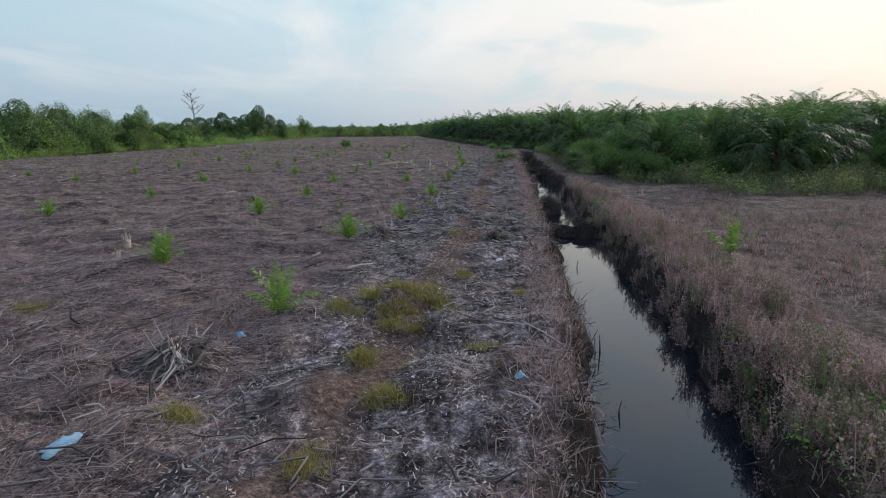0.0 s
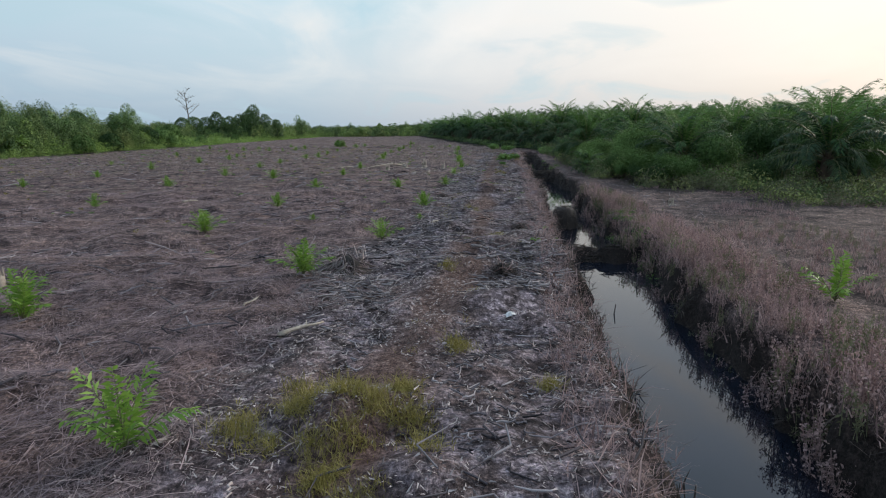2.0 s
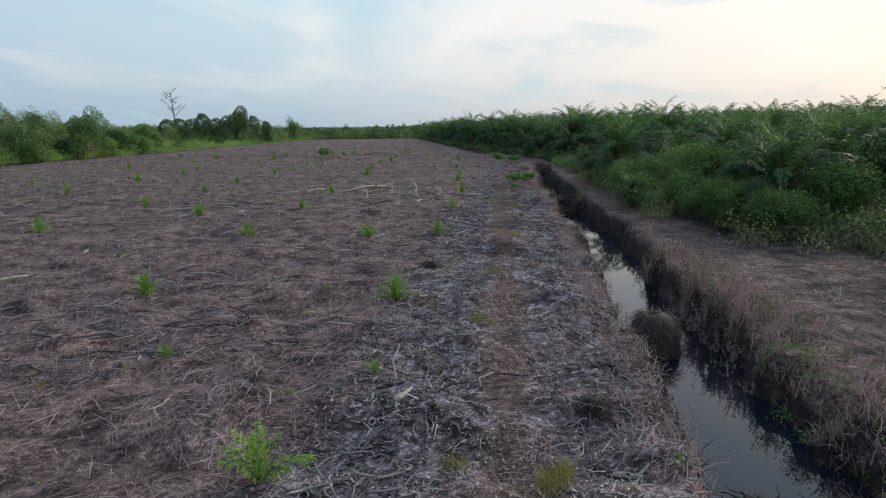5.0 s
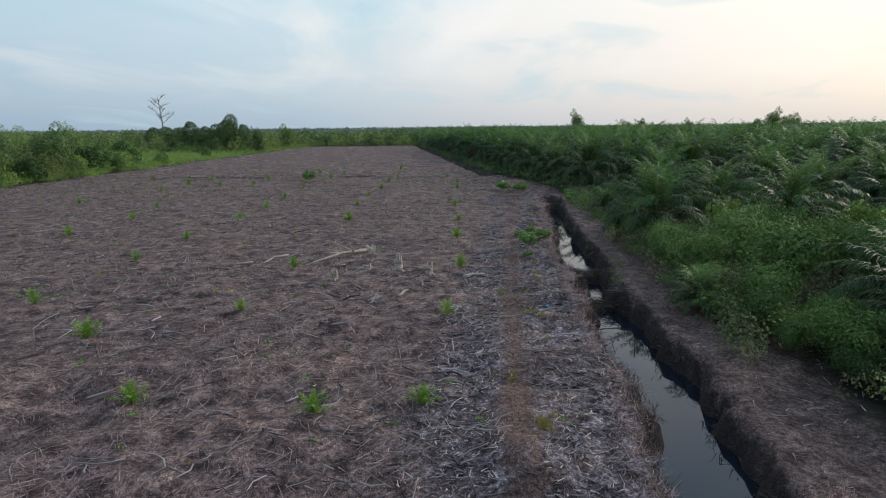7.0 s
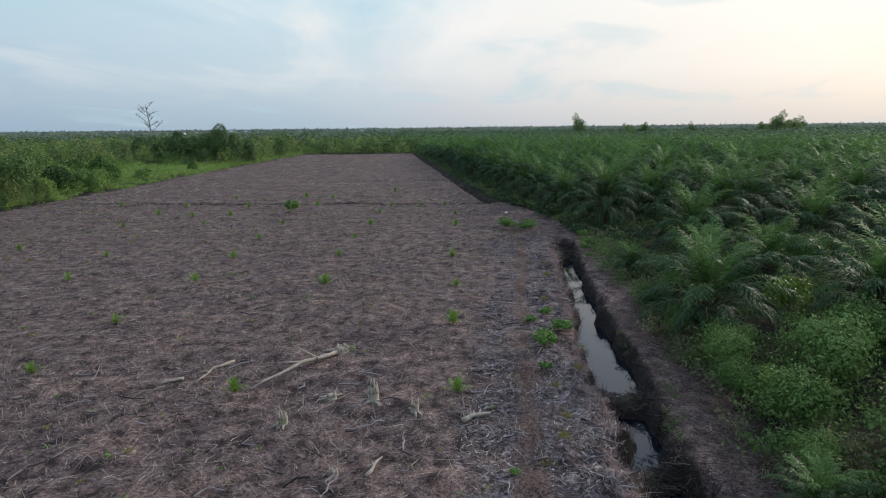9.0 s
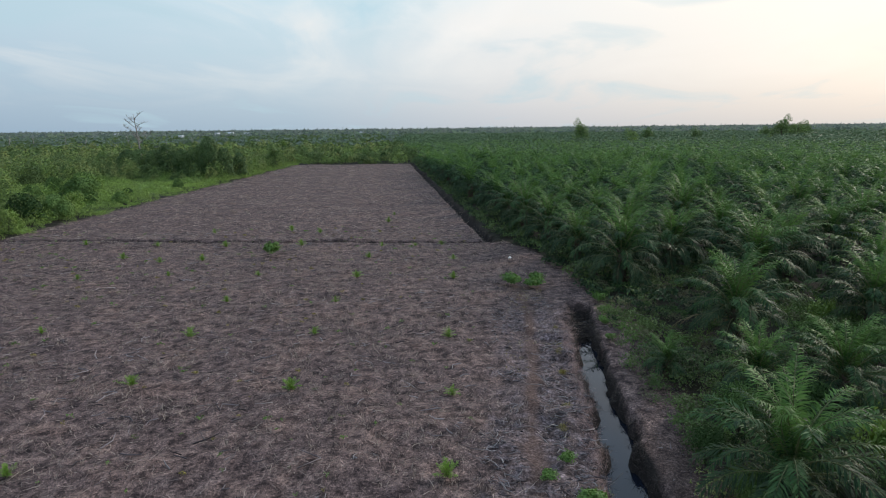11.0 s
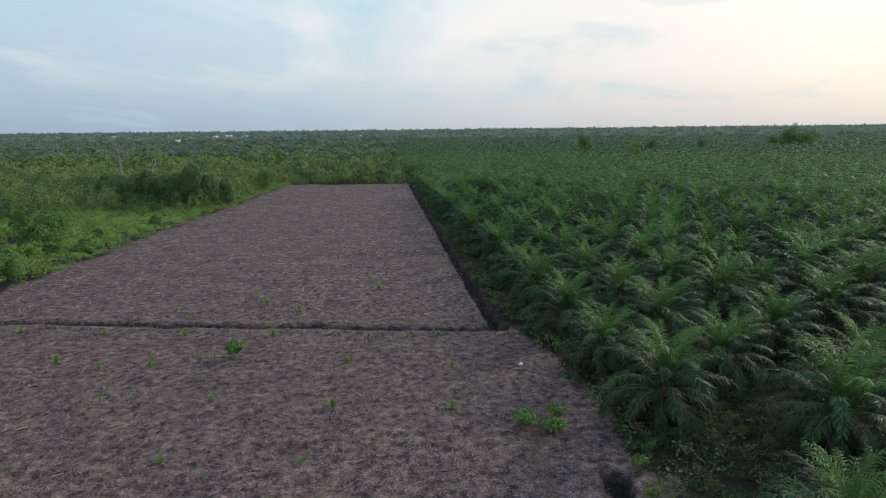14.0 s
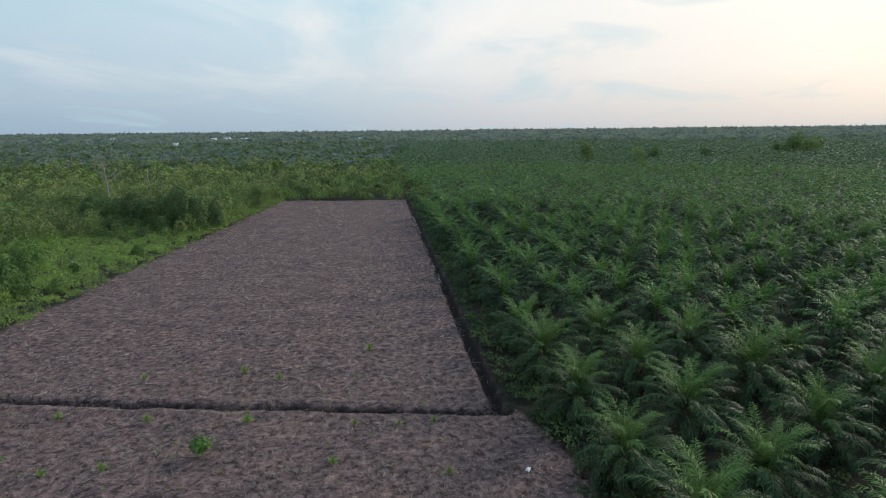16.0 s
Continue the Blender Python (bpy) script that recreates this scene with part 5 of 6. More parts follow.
def tufts(pos, blades, height, width, lean=0.9):
    n = len(pos)
    q = np.repeat(pos, blades, 0) + np.stack([rng.normal(0, 0.07, n * blades), rng.normal(0, 0.07, n * blades), np.zeros(n * blades)], 1)
    h = np.repeat(height, blades) * rnd(0.5, 1.1, n * blades)
    return strands(q, rnd(0, 6.28, n * blades), h, np.full(n * blades, width) * rnd(0.6, 1.3, n * blades), rnd(lean, 1.5, n * blades), 0.3)


p = ground_points(5200, -17, 9, 4, 45, lambda x, y: field_only(x, y) & (x < np.interp(y, ASH_Y, ASH_X)) & (vnoise(x, y, 2.4, 53) > 0.5) & (np.abs(x) < 0.86 * (y + 1)))
pf = ground_points(13000, -50, 9, 45, 108, lambda x, y: field_only(x, y) & (vnoise(x, y, 2.4, 53) > 0.45) & (np.abs(x) < 0.8 * (y - 6)))
far_tufts = tufts(pf, 5, rnd(0.15, 0.38, len(pf)), 0.022, 0.4)
stuff("dead_grass_tufts", "withered grass tufts among the straw", "grass", tufts(p, 7, rnd(0.1, 0.32, len(p)), 0.008, 0.5), M_STRAW)
stuff("far_grass_tufts", "pale withered grass tufts over the far field", "grass", far_tufts, M_STRAW_TAN)


def off_right(x, y):
    return x - np.interp(y, DITCH_Y, DITCH_R)


# tall withered weeds on the far bank of the ditch
p = ground_points(26000, 1.5, 34, 2, 58, lambda x, y: (off_right(x, y) > 0.15) & (off_right(x, y) < 26) & ((y < 21 + vnoise(x, y, 5, 54) * 4 + np.where(off_right(x, y) > 3.0, 8, 0)) | (off_right(x, y) > 2.4) & (off_right(x, y) < 4.2)) & ((vnoise(x, y, 2.2, 55) > 0.60) | (off_right(x, y) < 1.8)) & (x < 0.86 * (y + 1)) & ((y < 27) | (off_right(x, y) < 1.0) | (off_right(x, y) > 3.2)))
hgt = 0.62 * (0.28 + 0.5 * vnoise(p[:, 0], p[:, 1], 3, 56)) * (0.55 + 0.6 * smooth(3.2 - off_right(p[:, 0], p[:, 1]), 0, 2))
stuff("withered_weeds", "tall withered brown weeds along the ditch bank", "weeds", tufts(p, 10, hgt, 0.014, 0.75), M_BROWN)


def weed_plant(seed, stalks=8, leaves=20):
    """A withered weed of unit height: leaning stalks with small curled leaves."""
    r = np.random.default_rng(seed)
    out = []
    for i in range(stalks):
        az, lean, h = r.uniform(0, 6.28), r.uniform(0.05, 0.55), r.uniform(0.55, 1.0)
        d = np.array([math.cos(az) * math.sin(lean), math.sin(az) * math.sin(lean), math.cos(lean)])
        side = np.array([-math.sin(az), math.cos(az), 0.0])
        foot = np.array([r.normal(0, 0.10), r.normal(0, 0.10), -0.04])
        out.append(np.array([foot - side * 0.009, foot + side * 0.009, foot + d * h + side * 0.004, foot + d * h - side * 0.004]))
        for t in r.uniform(0.22, 1.02, leaves):
            c = foot + d * h * t + r.normal(0, 0.035, 3)
            a, b = r.normal(0, 1, 3), r.normal(0, 1, 3)
            a /= np.linalg.norm(a)
            b = np.cross(a, b)
            b /= np.linalg.norm(b)
            ln = r.uniform(0.035, 0.09)
            out.append(np.array([c - a * ln * 0.5, c + b * ln * 0.26, c + a * ln * 0.5 - np.array([0, 0, ln * 0.3]), c - b * ln * 0.26]))
    v = np.concatenate(out)
    return v, np.arange(len(v)).reshape(-1, 4)


def weed_field(label, name, pos, tall, mats, seed):
    pieces, kinds = [], []
    for k in range(4):
        sel = np.arange(k, len(pos), 4)
        tv, tf = weed_plant(seed + k)
        pieces.append(spread(tv, tf, pos[sel], tall[sel], rng.uniform(0, 6.28, len(sel))))
        kinds.append(np.full(len(pieces[-1][1]), k % len(mats), np.int32))
    me = mesh_of(name, *join(pieces), mats)
    me.polygons.foreach_set("material_index", np.concatenate(kinds)[:len(me.polygons)])
    return thing(name, label, "weeds", kind="stuff", data=me)


def weedy(x, y):
    o = off_right(x, y)
    belt = (o > -0.08) & ((o < 0.55) | (rng.uniform(0, 1, len(x)) < 0.55)) & (o < 1.5 + vnoise(x, y, 2.5, 57)) & (y < 30 + vnoise(x, y, 4, 70) * 5)
    patch = (o > 2.0) & (o < 22) & (y < 27) & (vnoise(x, y, 2.4, 55) > 0.52) & (rng.uniform(0, 1, len(x)) < 0.42)
    return (belt | patch) & (x < 0.86 * (y + 1.5))


p2 = ground_points(14000, 1.5, 26, 3, 36, weedy)
p2 = p2[:2100]
near_edge = smooth(2.4 - off_right(p2[:, 0], p2[:, 1]), 0, 1.4)
weed_field("withered brown weeds with curled leaves along the ditch", "dead_leaf_weeds", p2, (0.24 + 0.32 * near_edge) * (0.55 + 0.8 * vnoise(p2[:, 0], p2[:, 1], 1.6, 57)), [M_BROWN, M_BROWN, M_BROWN, M_DUSTY], 770)
p3 = ground_points(13000, 2, 12, 3, 62, lambda x, y: (off_right(x, y) > 0.15) & (off_right(x, y) < np.where(y < 20, 1.5, 1.0)) & (vnoise(x, y, 2.6, 58) > np.where(y < 8, 0.36, 0.68)) & (x < 0.86 * (y + 1)))
s = rnd(0.15, 0.34, len(p3))
scatter("small green weeds low on the ditch bank", "bank_weeds", [M_WEED, M_DUSTY, M_WEED, M_DUSTY], p3, s, s * rnd(0.8, 1.4, len(p3)), 40, 0.16, 780)
p4 = ground_points(2600, 8.5, 27, 26, 60, lambda x, y: (off_right(x, y) > np.where(y < 36, 3.0, 1.7)) & ((y < 37) | (off_right(x, y) < 3.6)) & (vnoise(x, y, 2.4, 69) + 0.25 * vnoise(x, y, 0.7, 86) > 0.58))
s = rnd(0.3, 0.85, len(p4))
scatter("dusty half-dead brush before the palms", "dusty_brush", [M_DUSTY, CANOPY[2], CANOPY[0], M_DUSTY], p4, s, s * rnd(0.8, 1.7, len(p4)), 150, 0.12, 790, lobes=6)
# grass hanging over the near bank
p = ground_points(26000, -1, 11, 3, 76, lambda x, y: (np.interp(y, DITCH_Y, DITCH_L) - x > 0.05) & (np.interp(y, DITCH_Y, DITCH_L) - x < 1.0) & (np.abs(x) < 0.86 * (y + 1)))
stuff("bank_grass", "dry brown grass along the ditch's edge", "grass", tufts(p, 7, rnd(0.15, 0.55, len(p)), 0.009, 0.15), M_BROWN)

# dark roots and dead grass that hang down the far bank
p = ground_points(30000, 1, 13, 4, 77, lambda x, y: (off_right(x, y) > -0.1) & (off_right(x, y) < 0.45) & (x < 0.86 * (y + 1)))
pl = ground_points(60000, -2, 12, 4, 77, lambda x, y: (np.interp(y, DITCH_Y, DITCH_L) - x > -0.12) & (np.interp(y, DITCH_Y, DITCH_L) - x < 0.3) & (np.abs(x) < 0.86 * (y + 1)))
stuff("bank_roots", "dark wet roots and dead grass hanging down the ditch bank", "roots", join([tufts(p, 6, rnd(0.12, 0.4, len(p)), 0.016, -0.5), tufts(pl, 6, rnd(0.12, 0.4, len(pl)), 0.016, -0.6)]), M_WETROOT)

# yellowed grass patches on the track and between the ash
MOSS = [(7.6, 66.0), (8.2, 70.0), (7.0, 62.2), (8.6, 73.0), (6.4, 60.0), (7.9, 68.2), (4.0, 44.9), (4.1, 41.5), (3.8, 42.1), (5.2, 50.0), (5.0, 47.5), (6.3, 51.5), (6.6, 55.5), (4.6, 46.0), (5.4, 53.0), (3.0, 34.6), (2.6, 37.4), (1.9, 30.2), (-1.25, 9.9), (-0.75, 10.0), (-1.0, 9.3), (-0.45, 9.9), (-1.5, 9.4), (-0.2, 10.4), (0.1, 9.2), (-0.8, 8.9), (-1.0, 10.2), (-1.1, 7.6), (-0.7, 6.3), (-0.4, 8.5), (0.5, 7.8), (-1.8, 9.6), (-1.3, 4.9), (-2.8, 5.8), (0.9, 14.9), (1.5, 10.9), (-7.3, 10.0), (0.4, 12.1), (0.3, 16.3), (1.8, 20.7), (0.7, 21.0), (1.7, 20.5), (1.3, 25.7), (-0.6, 9.4), (-1.4, 10.6), (-0.1, 9.8)]
q = []
for x, y in MOSS:
    n = int(rng.integers(7, 24))
    q.append(np.stack([x + rng.normal(0, 0.085, n), y + rng.normal(0, 0.10, n)], 1))
q = np.concatenate(q)
q = np.column_stack([q, ground_z(q[:, 0], q[:, 1])])
stuff("yellow_grass", "soft yellowed grass tufts on the ash", "grass", tufts(q, 30, rnd(0.10, 0.24, len(q)), 0.006, 0.5), M_MOSS)
p = ground_points(5000, -4, 11, 5, 86, lambda x, y: field_only(x, y) & (np.abs(x - np.interp(y, TRACK_Y, TRACK_X)) < 1.6) & (vnoise(x, y, 2.5, 59) > 0.62))
stuff("track_grass", "thin green and yellow grass along the track", "grass", tufts(p, 9, rnd(0.06, 0.18, len(p)), 0.009, 0.6), M_MOSS)


p = ground_points(34000, -4, 8, 4, 52, lambda x, y: (x > np.interp(y, ASH_Y, ASH_X) - 0.3) & (x < np.interp(y, DITCH_Y, DITCH_L) - 0.3) & (vnoise(x, y, 0.9, 64) > 0.42) & (np.abs(x) < 0.86 * (y + 1)) & (np.abs(x - np.interp(y, TRACK_Y, TRACK_X)) > 0.36))
n = len(p)
p[:, 2] += rnd(0.005, 0.05, n)
grow = 0.7 + p[:, 1] / 45
c1 = strands(p, rnd(0, 6.28, n), rnd(0.04, 0.16, n) * grow, rnd(0.008, 0.026, n) * grow, rnd(-0.1, 0.5, n), 0.1, True)
p = ground_points(70000, -4, 5, 4, 32, lambda x, y: (x > np.interp(y, ASH_Y, ASH_X) - 0.4) & (x < np.interp(y, DITCH_Y, DITCH_L) - 0.2) & (vnoise(x, y, 0.7, 74) > 0.4) & (np.abs(x) < 0.86 * (y + 1)))
n = len(p)
p[:, 2] += rnd(0.0, 0.03, n)
c2 = strands(p, rnd(0, 6.28, n), rnd(0.02, 0.09, n), rnd(0.006, 0.022, n), rnd(-0.1, 0.6, n), 0.3, True)
stuff("wood_chips", "scattered pale wood chips and charred bits on ash", "debris", join([c1, c2]), M_CHIP)
# dry litter on the path beyond the ditch
p = ground_points(3500, 4, 16, 24, 78, lambda x, y: (x - np.interp(y, DITCH_Y, DITCH_R) > 0.8) & (x - np.interp(y, DITCH_Y, DITCH_R) < 4.2))
n = len(p)
p[:, 2] += rnd(0.0, 0.04, n)
stuff("path_litter", "dry straw and leaf litter on the bank path", "litter", strands(p, rnd(0, 6.28, n), rnd(0.1, 0.5, n), rnd(0.01, 0.03, n), rnd(-0.05, 0.6, n), 0.2, True), M_SCRAP)


def twigs(n, x0, x1, y0, y1, keep, r0, r1, l0, l1):
    p = ground_points(n, x0, x1, y0, y1, keep)
    out = []
    tv = np.array([[0, -1, -0.6], [0, 1, -0.6], [0, 0, 1.1], [0.5, -0.9, -0.3], [0.5, 1, -0.3], [0.5, 0, 1.2], [1, -0.6, -0.4], [1, 0.6, -0.4], [1, 0, 0.7]])
    tf = np.array([[0, 1, 4, 3], [1, 2, 5, 4], [2, 0, 3, 5], [3, 4, 7, 6], [4, 5, 8, 7], [5, 3, 6, 8]])
    m = len(p)
    ln, rad, az, el = rng.uniform(l0, l1, m) * rng.uniform(0.4, 1, m), rng.uniform(r0, r1, m), rng.uniform(0, 6.28, m), np.abs(rng.normal(0.05, 0.16, m))
    bend = rng.normal(0, 0.27, m) * ln
    x = tv[None, :, 0] * ln[:, None]
    yy = tv[None, :, 1] * rad[:, None] + np.where(tv[None, :, 0] == 0.5, 1, 0) * bend[:, None]
    zz = tv[None, :, 2] * rad[:, None] + x * np.sin(el)[:, None]
    c, s = np.cos(az)[:, None], np.sin(az)[:, None]
    v = np.stack([x * c - yy * s + p[:, None, 0], x * s + yy * c + p[:, None, 1], zz + p[:, None, 2] + rad[:, None] * 0.6 + rng.uniform(0, 0.04, m)[:, None]], -1)
    return v.reshape(-1, 3), (tf[None] + (np.arange(m) * 9)[:, None, None]).reshape(-1, 4)


def ashy(x, y):
    return (x > np.interp(y, ASH_Y, ASH_X) - 0.4) & (x < np.interp(y, DITCH_Y, DITCH_L) - 0.35) & (vnoise(x, y, 1.4, 61) > 0.36) & (np.abs(x - np.interp(y, TRACK_Y, TRACK_X)) > 0.42)


t1 = twigs(10000, -4, 6, 4, 36, ashy, 0.004, 0.013, 0.04, 0.26)
t2 = twigs(5000, -1, 9, 36, 80, ashy, 0.009, 0.026, 0.10, 0.5)
t3 = twigs(3000, -16, 2, 4, 36, lambda x, y: field_only(x, y) & (vnoise(x, y, 3, 62) > 0.5), 0.006, 0.018, 0.2, 0.9)
t4 = twigs(2600, -46, 6, 36, 110, lambda x, y: field_only(x, y) & (vnoise(x, y, 3, 63) > 0.45), 0.012, 0.03, 0.3, 1.2)
t5 = twigs(5200, -4, 6, 4, 40, lambda x, y: ashy(x, y) & (vnoise(x, y, 1.1, 68) > 0.52) & (y > 9), 0.007, 0.018, 0.06, 0.30)
stuff("twigs", "bleached grey twigs and root scraps on ash", "twigs", join([t1, t2, t3, t4, t5]), M_SCRAP)


def sticks(n, x0, x1, y0, y1, keep, r0, r1, l0, l1):
    """Crooked sticks of five bends, lying in heaps."""
    p = ground_points(n, x0, x1, y0, y1, keep)
    out = []
    for q in p:
        ln, rad, az = rng.uniform(l0, l1), rng.uniform(r0, r1), rng.uniform(0, 6.28)
        t = np.linspace(0, 1, 5)
        off = np.cumsum(rng.normal(0, 0.42, 5)) * ln / 4
        up = rng.uniform(0, 0.05) + np.abs(rng.normal(0, 0.16)) * t * ln + rad * 0.8
        x, y = t * ln, off - off[0]
        c, s = math.cos(az), math.sin(az)
        out.append(tube(np.stack([x * c - y * s + q[0], x * s + y * c + q[1], up + q[2]], 1), rad * (1 - 0.6 * t), 4))
    return join(out)


stuff("root_sticks", "grey crooked sticks and torn roots heaped on the ash", "sticks", join([
    sticks(7500, -4, 6, 8, 34, lambda x, y: ashy(x, y) & (vnoise(x, y, 1.3, 82) > 0.42) & (y > 10 + 3 * vnoise(x, y, 1.5, 83)), 0.005, 0.016, 0.12, 0.48),
    sticks(520, -34, 4, 30, 78, lambda x, y: field_only(x, y) & (vnoise(x, y, 4, 88) > 0.45) & (np.abs(x) < 0.8 * (y - 6)), 0.009, 0.026, 0.25, 1.0),
    sticks(1300, -1, 9, 34, 70, ashy, 0.014, 0.030, 0.3, 0.9),
    sticks(420, 0.9, 2.8, 14.3, 18.6, lambda x, y: vnoise(x, y, 0.9, 84) > 0.4, 0.009, 0.030, 0.12, 0.36),
    sticks(460, -2.7, -0.7, 14.0, 19.5, lambda x, y: vnoise(x, y, 0.9, 85) > 0.5, 0.008, 0.026, 0.12, 0.36)]), M_STICK)
stuff("ditch_debris", "dark wet sticks and roots lodged across the ditch", "sticks", join([
    sticks(60, 3.5, 5.3, 20.2, 20.7, lambda x, y: x > 0, 0.008, 0.022, 0.2, 0.5), sticks(90, 6.2, 7.8, 44.6, 45.6, lambda x, y: x > 0, 0.012, 0.03, 0.3, 0.9),
    sticks(90, 6.8, 8.3, 49.0, 50.1, lambda x, y: x > 0, 0.010, 0.026, 0.3, 0.7), sticks(130, 9.3, 10.9, 72.0, 75.2, lambda x, y: x > 0, 0.015, 0.035, 0.3, 1.0)]), M_WETROOT)

p = ground_points(900, -48, 4, 18, 112, lambda x, y: field_only(x, y) & (np.abs(x) < 0.8 * (y - 2)))
s = rnd(0.06, 0.2, len(p)) * (0.6 + p[:, 1] / 90)
scatter("tiny green weeds sprouting through the straw", "field_weeds", [M_WEED, M_MOSS, M_WEED, M_DUSTY], p, s, s * rnd(0.6, 1.2, len(p)), 16, 0.45, 795)

# ---- branches, stumps and root wads ----
def crooked(r, ln, rad, wob=0.42, seg=8, arch=0.035):
    t = np.linspace(0, 1, seg)
    y = np.cumsum(r.normal(0, wob, seg)) * ln / seg * 2
    z = arch * ln * np.sin(np.pi * t) + rad
    return np.stack([t * ln, y - y[0], z], 1), rad * (1 - 0.65 * t) * r.uniform(0.85, 1.15, seg)


def branch(x, y, ln, rad, turn, seed, label="bleached broken branch lying on the field", mat=None, wob=0.4):
    r = np.random.default_rng(seed)
    ob = thing("branch", label, "branch", (x, y, float(ground_z(x, y)) - rad * 0.3), "fallen branches")
    ob.rotation_euler = (0, 0, turn)
    p, rr = crooked(r, ln, rad, wob)
    pieces = [tube(p, rr, 7)]
    for i in range(r.integers(1, 4)):
        k = r.integers(2, 5)
        d = np.array([r.uniform(0.3, 0.9), r.choice([-1, 1]) * r.uniform(0.4, 0.9), r.uniform(0.0, 0.5)])
        pieces.append(tube([p[k], p[k] + d * ln * 0.12, p[k] + d * ln * 0.24], [rr[k] * 0.6, rr[k] * 0.45, rr[k] * 0.15], 5))
    child("limb", mesh_of("limb", *join(pieces), [mat or M_WOOD]), ob)
    return ob


def log_between(a, b, rad, seed):
    branch(a[0], a[1], math.hypot(b[0] - a[0], b[1] - a[1]), rad, math.atan2(b[1] - a[1], b[0] - a[0]), seed, "long bleached log lying across the field", None, 0.12)


log_between((-3.0, 53.4), (-5.6, 50.0), 0.10, 1)
log_between((-7.0, 52.6), (-7.7, 50.6), 0.065, 2)
log_between((-8.3, 51.0), (-8.9, 50.5), 0.08, 3)
log_between((1.8, 47.5), (2.7, 48.0), 0.10, 4)
log_between((-0.8, 44.5), (-0.5, 45.4), 0.06, 5)
log_between((-3.2, 14.1), (-3.0, 14.8), 0.022, 6)
log_between((-2.1, 12.3), (-1.6, 12.9), 0.04, 7)
log_between((-10.9, 29.6), (-10.6, 30.2), 0.06, 8)
log_between((2.4, 20.7), (3.2, 20.5), 0.05, 9)
log_between((-0.1, 22.2), (0.1, 22.6), 0.05, 10)
for k in range(64):
    x = rnd(-3, 4.5) if k < 30 else rnd(-14, 0)
    y = rnd(6, 32)
    if field_only(np.array(x), np.array(y)):
        branch(x, y, rnd(0.25, 0.8), rnd(0.005, 0.013), rnd(0, 6.28), 100 + k, "grey crooked branch lying among twigs", M_TWIG)


def root_wad(x, y, size, seed, count=22, label="tangled heap of torn grey roots", mat=None):
    r = np.random.default_rng(seed)
    ob = thing("root_wad", label, "roots", (x, y, float(ground_z(x, y)) - 0.03), "root heaps")
    a = r.uniform(0, 6.28, 10)
    core = [tube([(0, 0, -0.1), (0.03, 0, 0.14 * size), (0.0, 0.04, 0.30 * size)], [0.34 * size, 0.24 * size, 0.06 * size], 9)]
    child("stump", mesh_of("stump", *join(core), [M_WETROOT]), ob)
    for i in range(6):
        d = np.array([math.cos(a[i]), math.sin(a[i]), 0])
        child("root", mesh_of("root", *tube([d * 0.1 * size, d * 0.32 * size + np.array([0, 0, 0.07 * size])], [0.07 * size, 0.03 * size], 6), [mat or M_ROOT]), ob)
    for i in range(count):
        az = i * GOLDEN + r.normal(0, 0.3)
        el = r.uniform(0.02, 1.25) ** 1.5
        d = np.array([math.cos(az) * math.cos(el), math.sin(az) * math.cos(el), math.sin(el)])
        st = np.array([r.normal(0, 0.16), r.normal(0, 0.16), r.uniform(0.03, 0.2)]) * size
        ln = r.uniform(0.25, 0.75) * size
        bend = r.normal(0, 0.42, 3) * ln * np.array([1, 1, 0.4])
        end = st + d * ln
        end[2] = max(end[2] - 0.25 * ln, 0.02)
        child("root", mesh_of("root", *tube([st, (st + end) / 2 + bend * 0.5 + np.array([0, 0, 0.08 * size]), end], [0.021 * size, 0.017 * size, 0.006 * size], 5), [mat or (M_TWIG, M_BROWN, M_ROOT)[i % 3]]), ob)
    n = 420
    az, out = r.uniform(0, 6.28, n), np.abs(r.normal(0, 0.34, n)) * size
    foot = np.stack([np.cos(az) * out, np.sin(az) * out, 0.03 + 0.30 * size * np.exp(-(out / (0.42 * size)) ** 2) * r.uniform(0.3, 1, n)], 1)
    hair = child("root_hair", mesh_of("root_hair", *strands(foot, az + r.normal(0, 0.8, n), r.uniform(0.12, 0.5, n) * size, r.uniform(0.006, 0.018, n), r.normal(-0.1, 0.35, n), 0.3), [M_WETROOT if mat or seed % 2 else M_BROWN]), ob)
    tagged(hair, "matted fine root fibres", "", "", "stuff")
    return ob


for k, (x, y, s) in enumerate([(1.5, 16.6, 0.6), (2.2, 15.6, 0.5), (2.6, 22.4, 0.5), (-0.6, 24.6, 0.5), (0.2, 31.0, 0.6), (3.0, 30.6, 0.5)]):
    root_wad(x, y, s, 25 + k, 46)


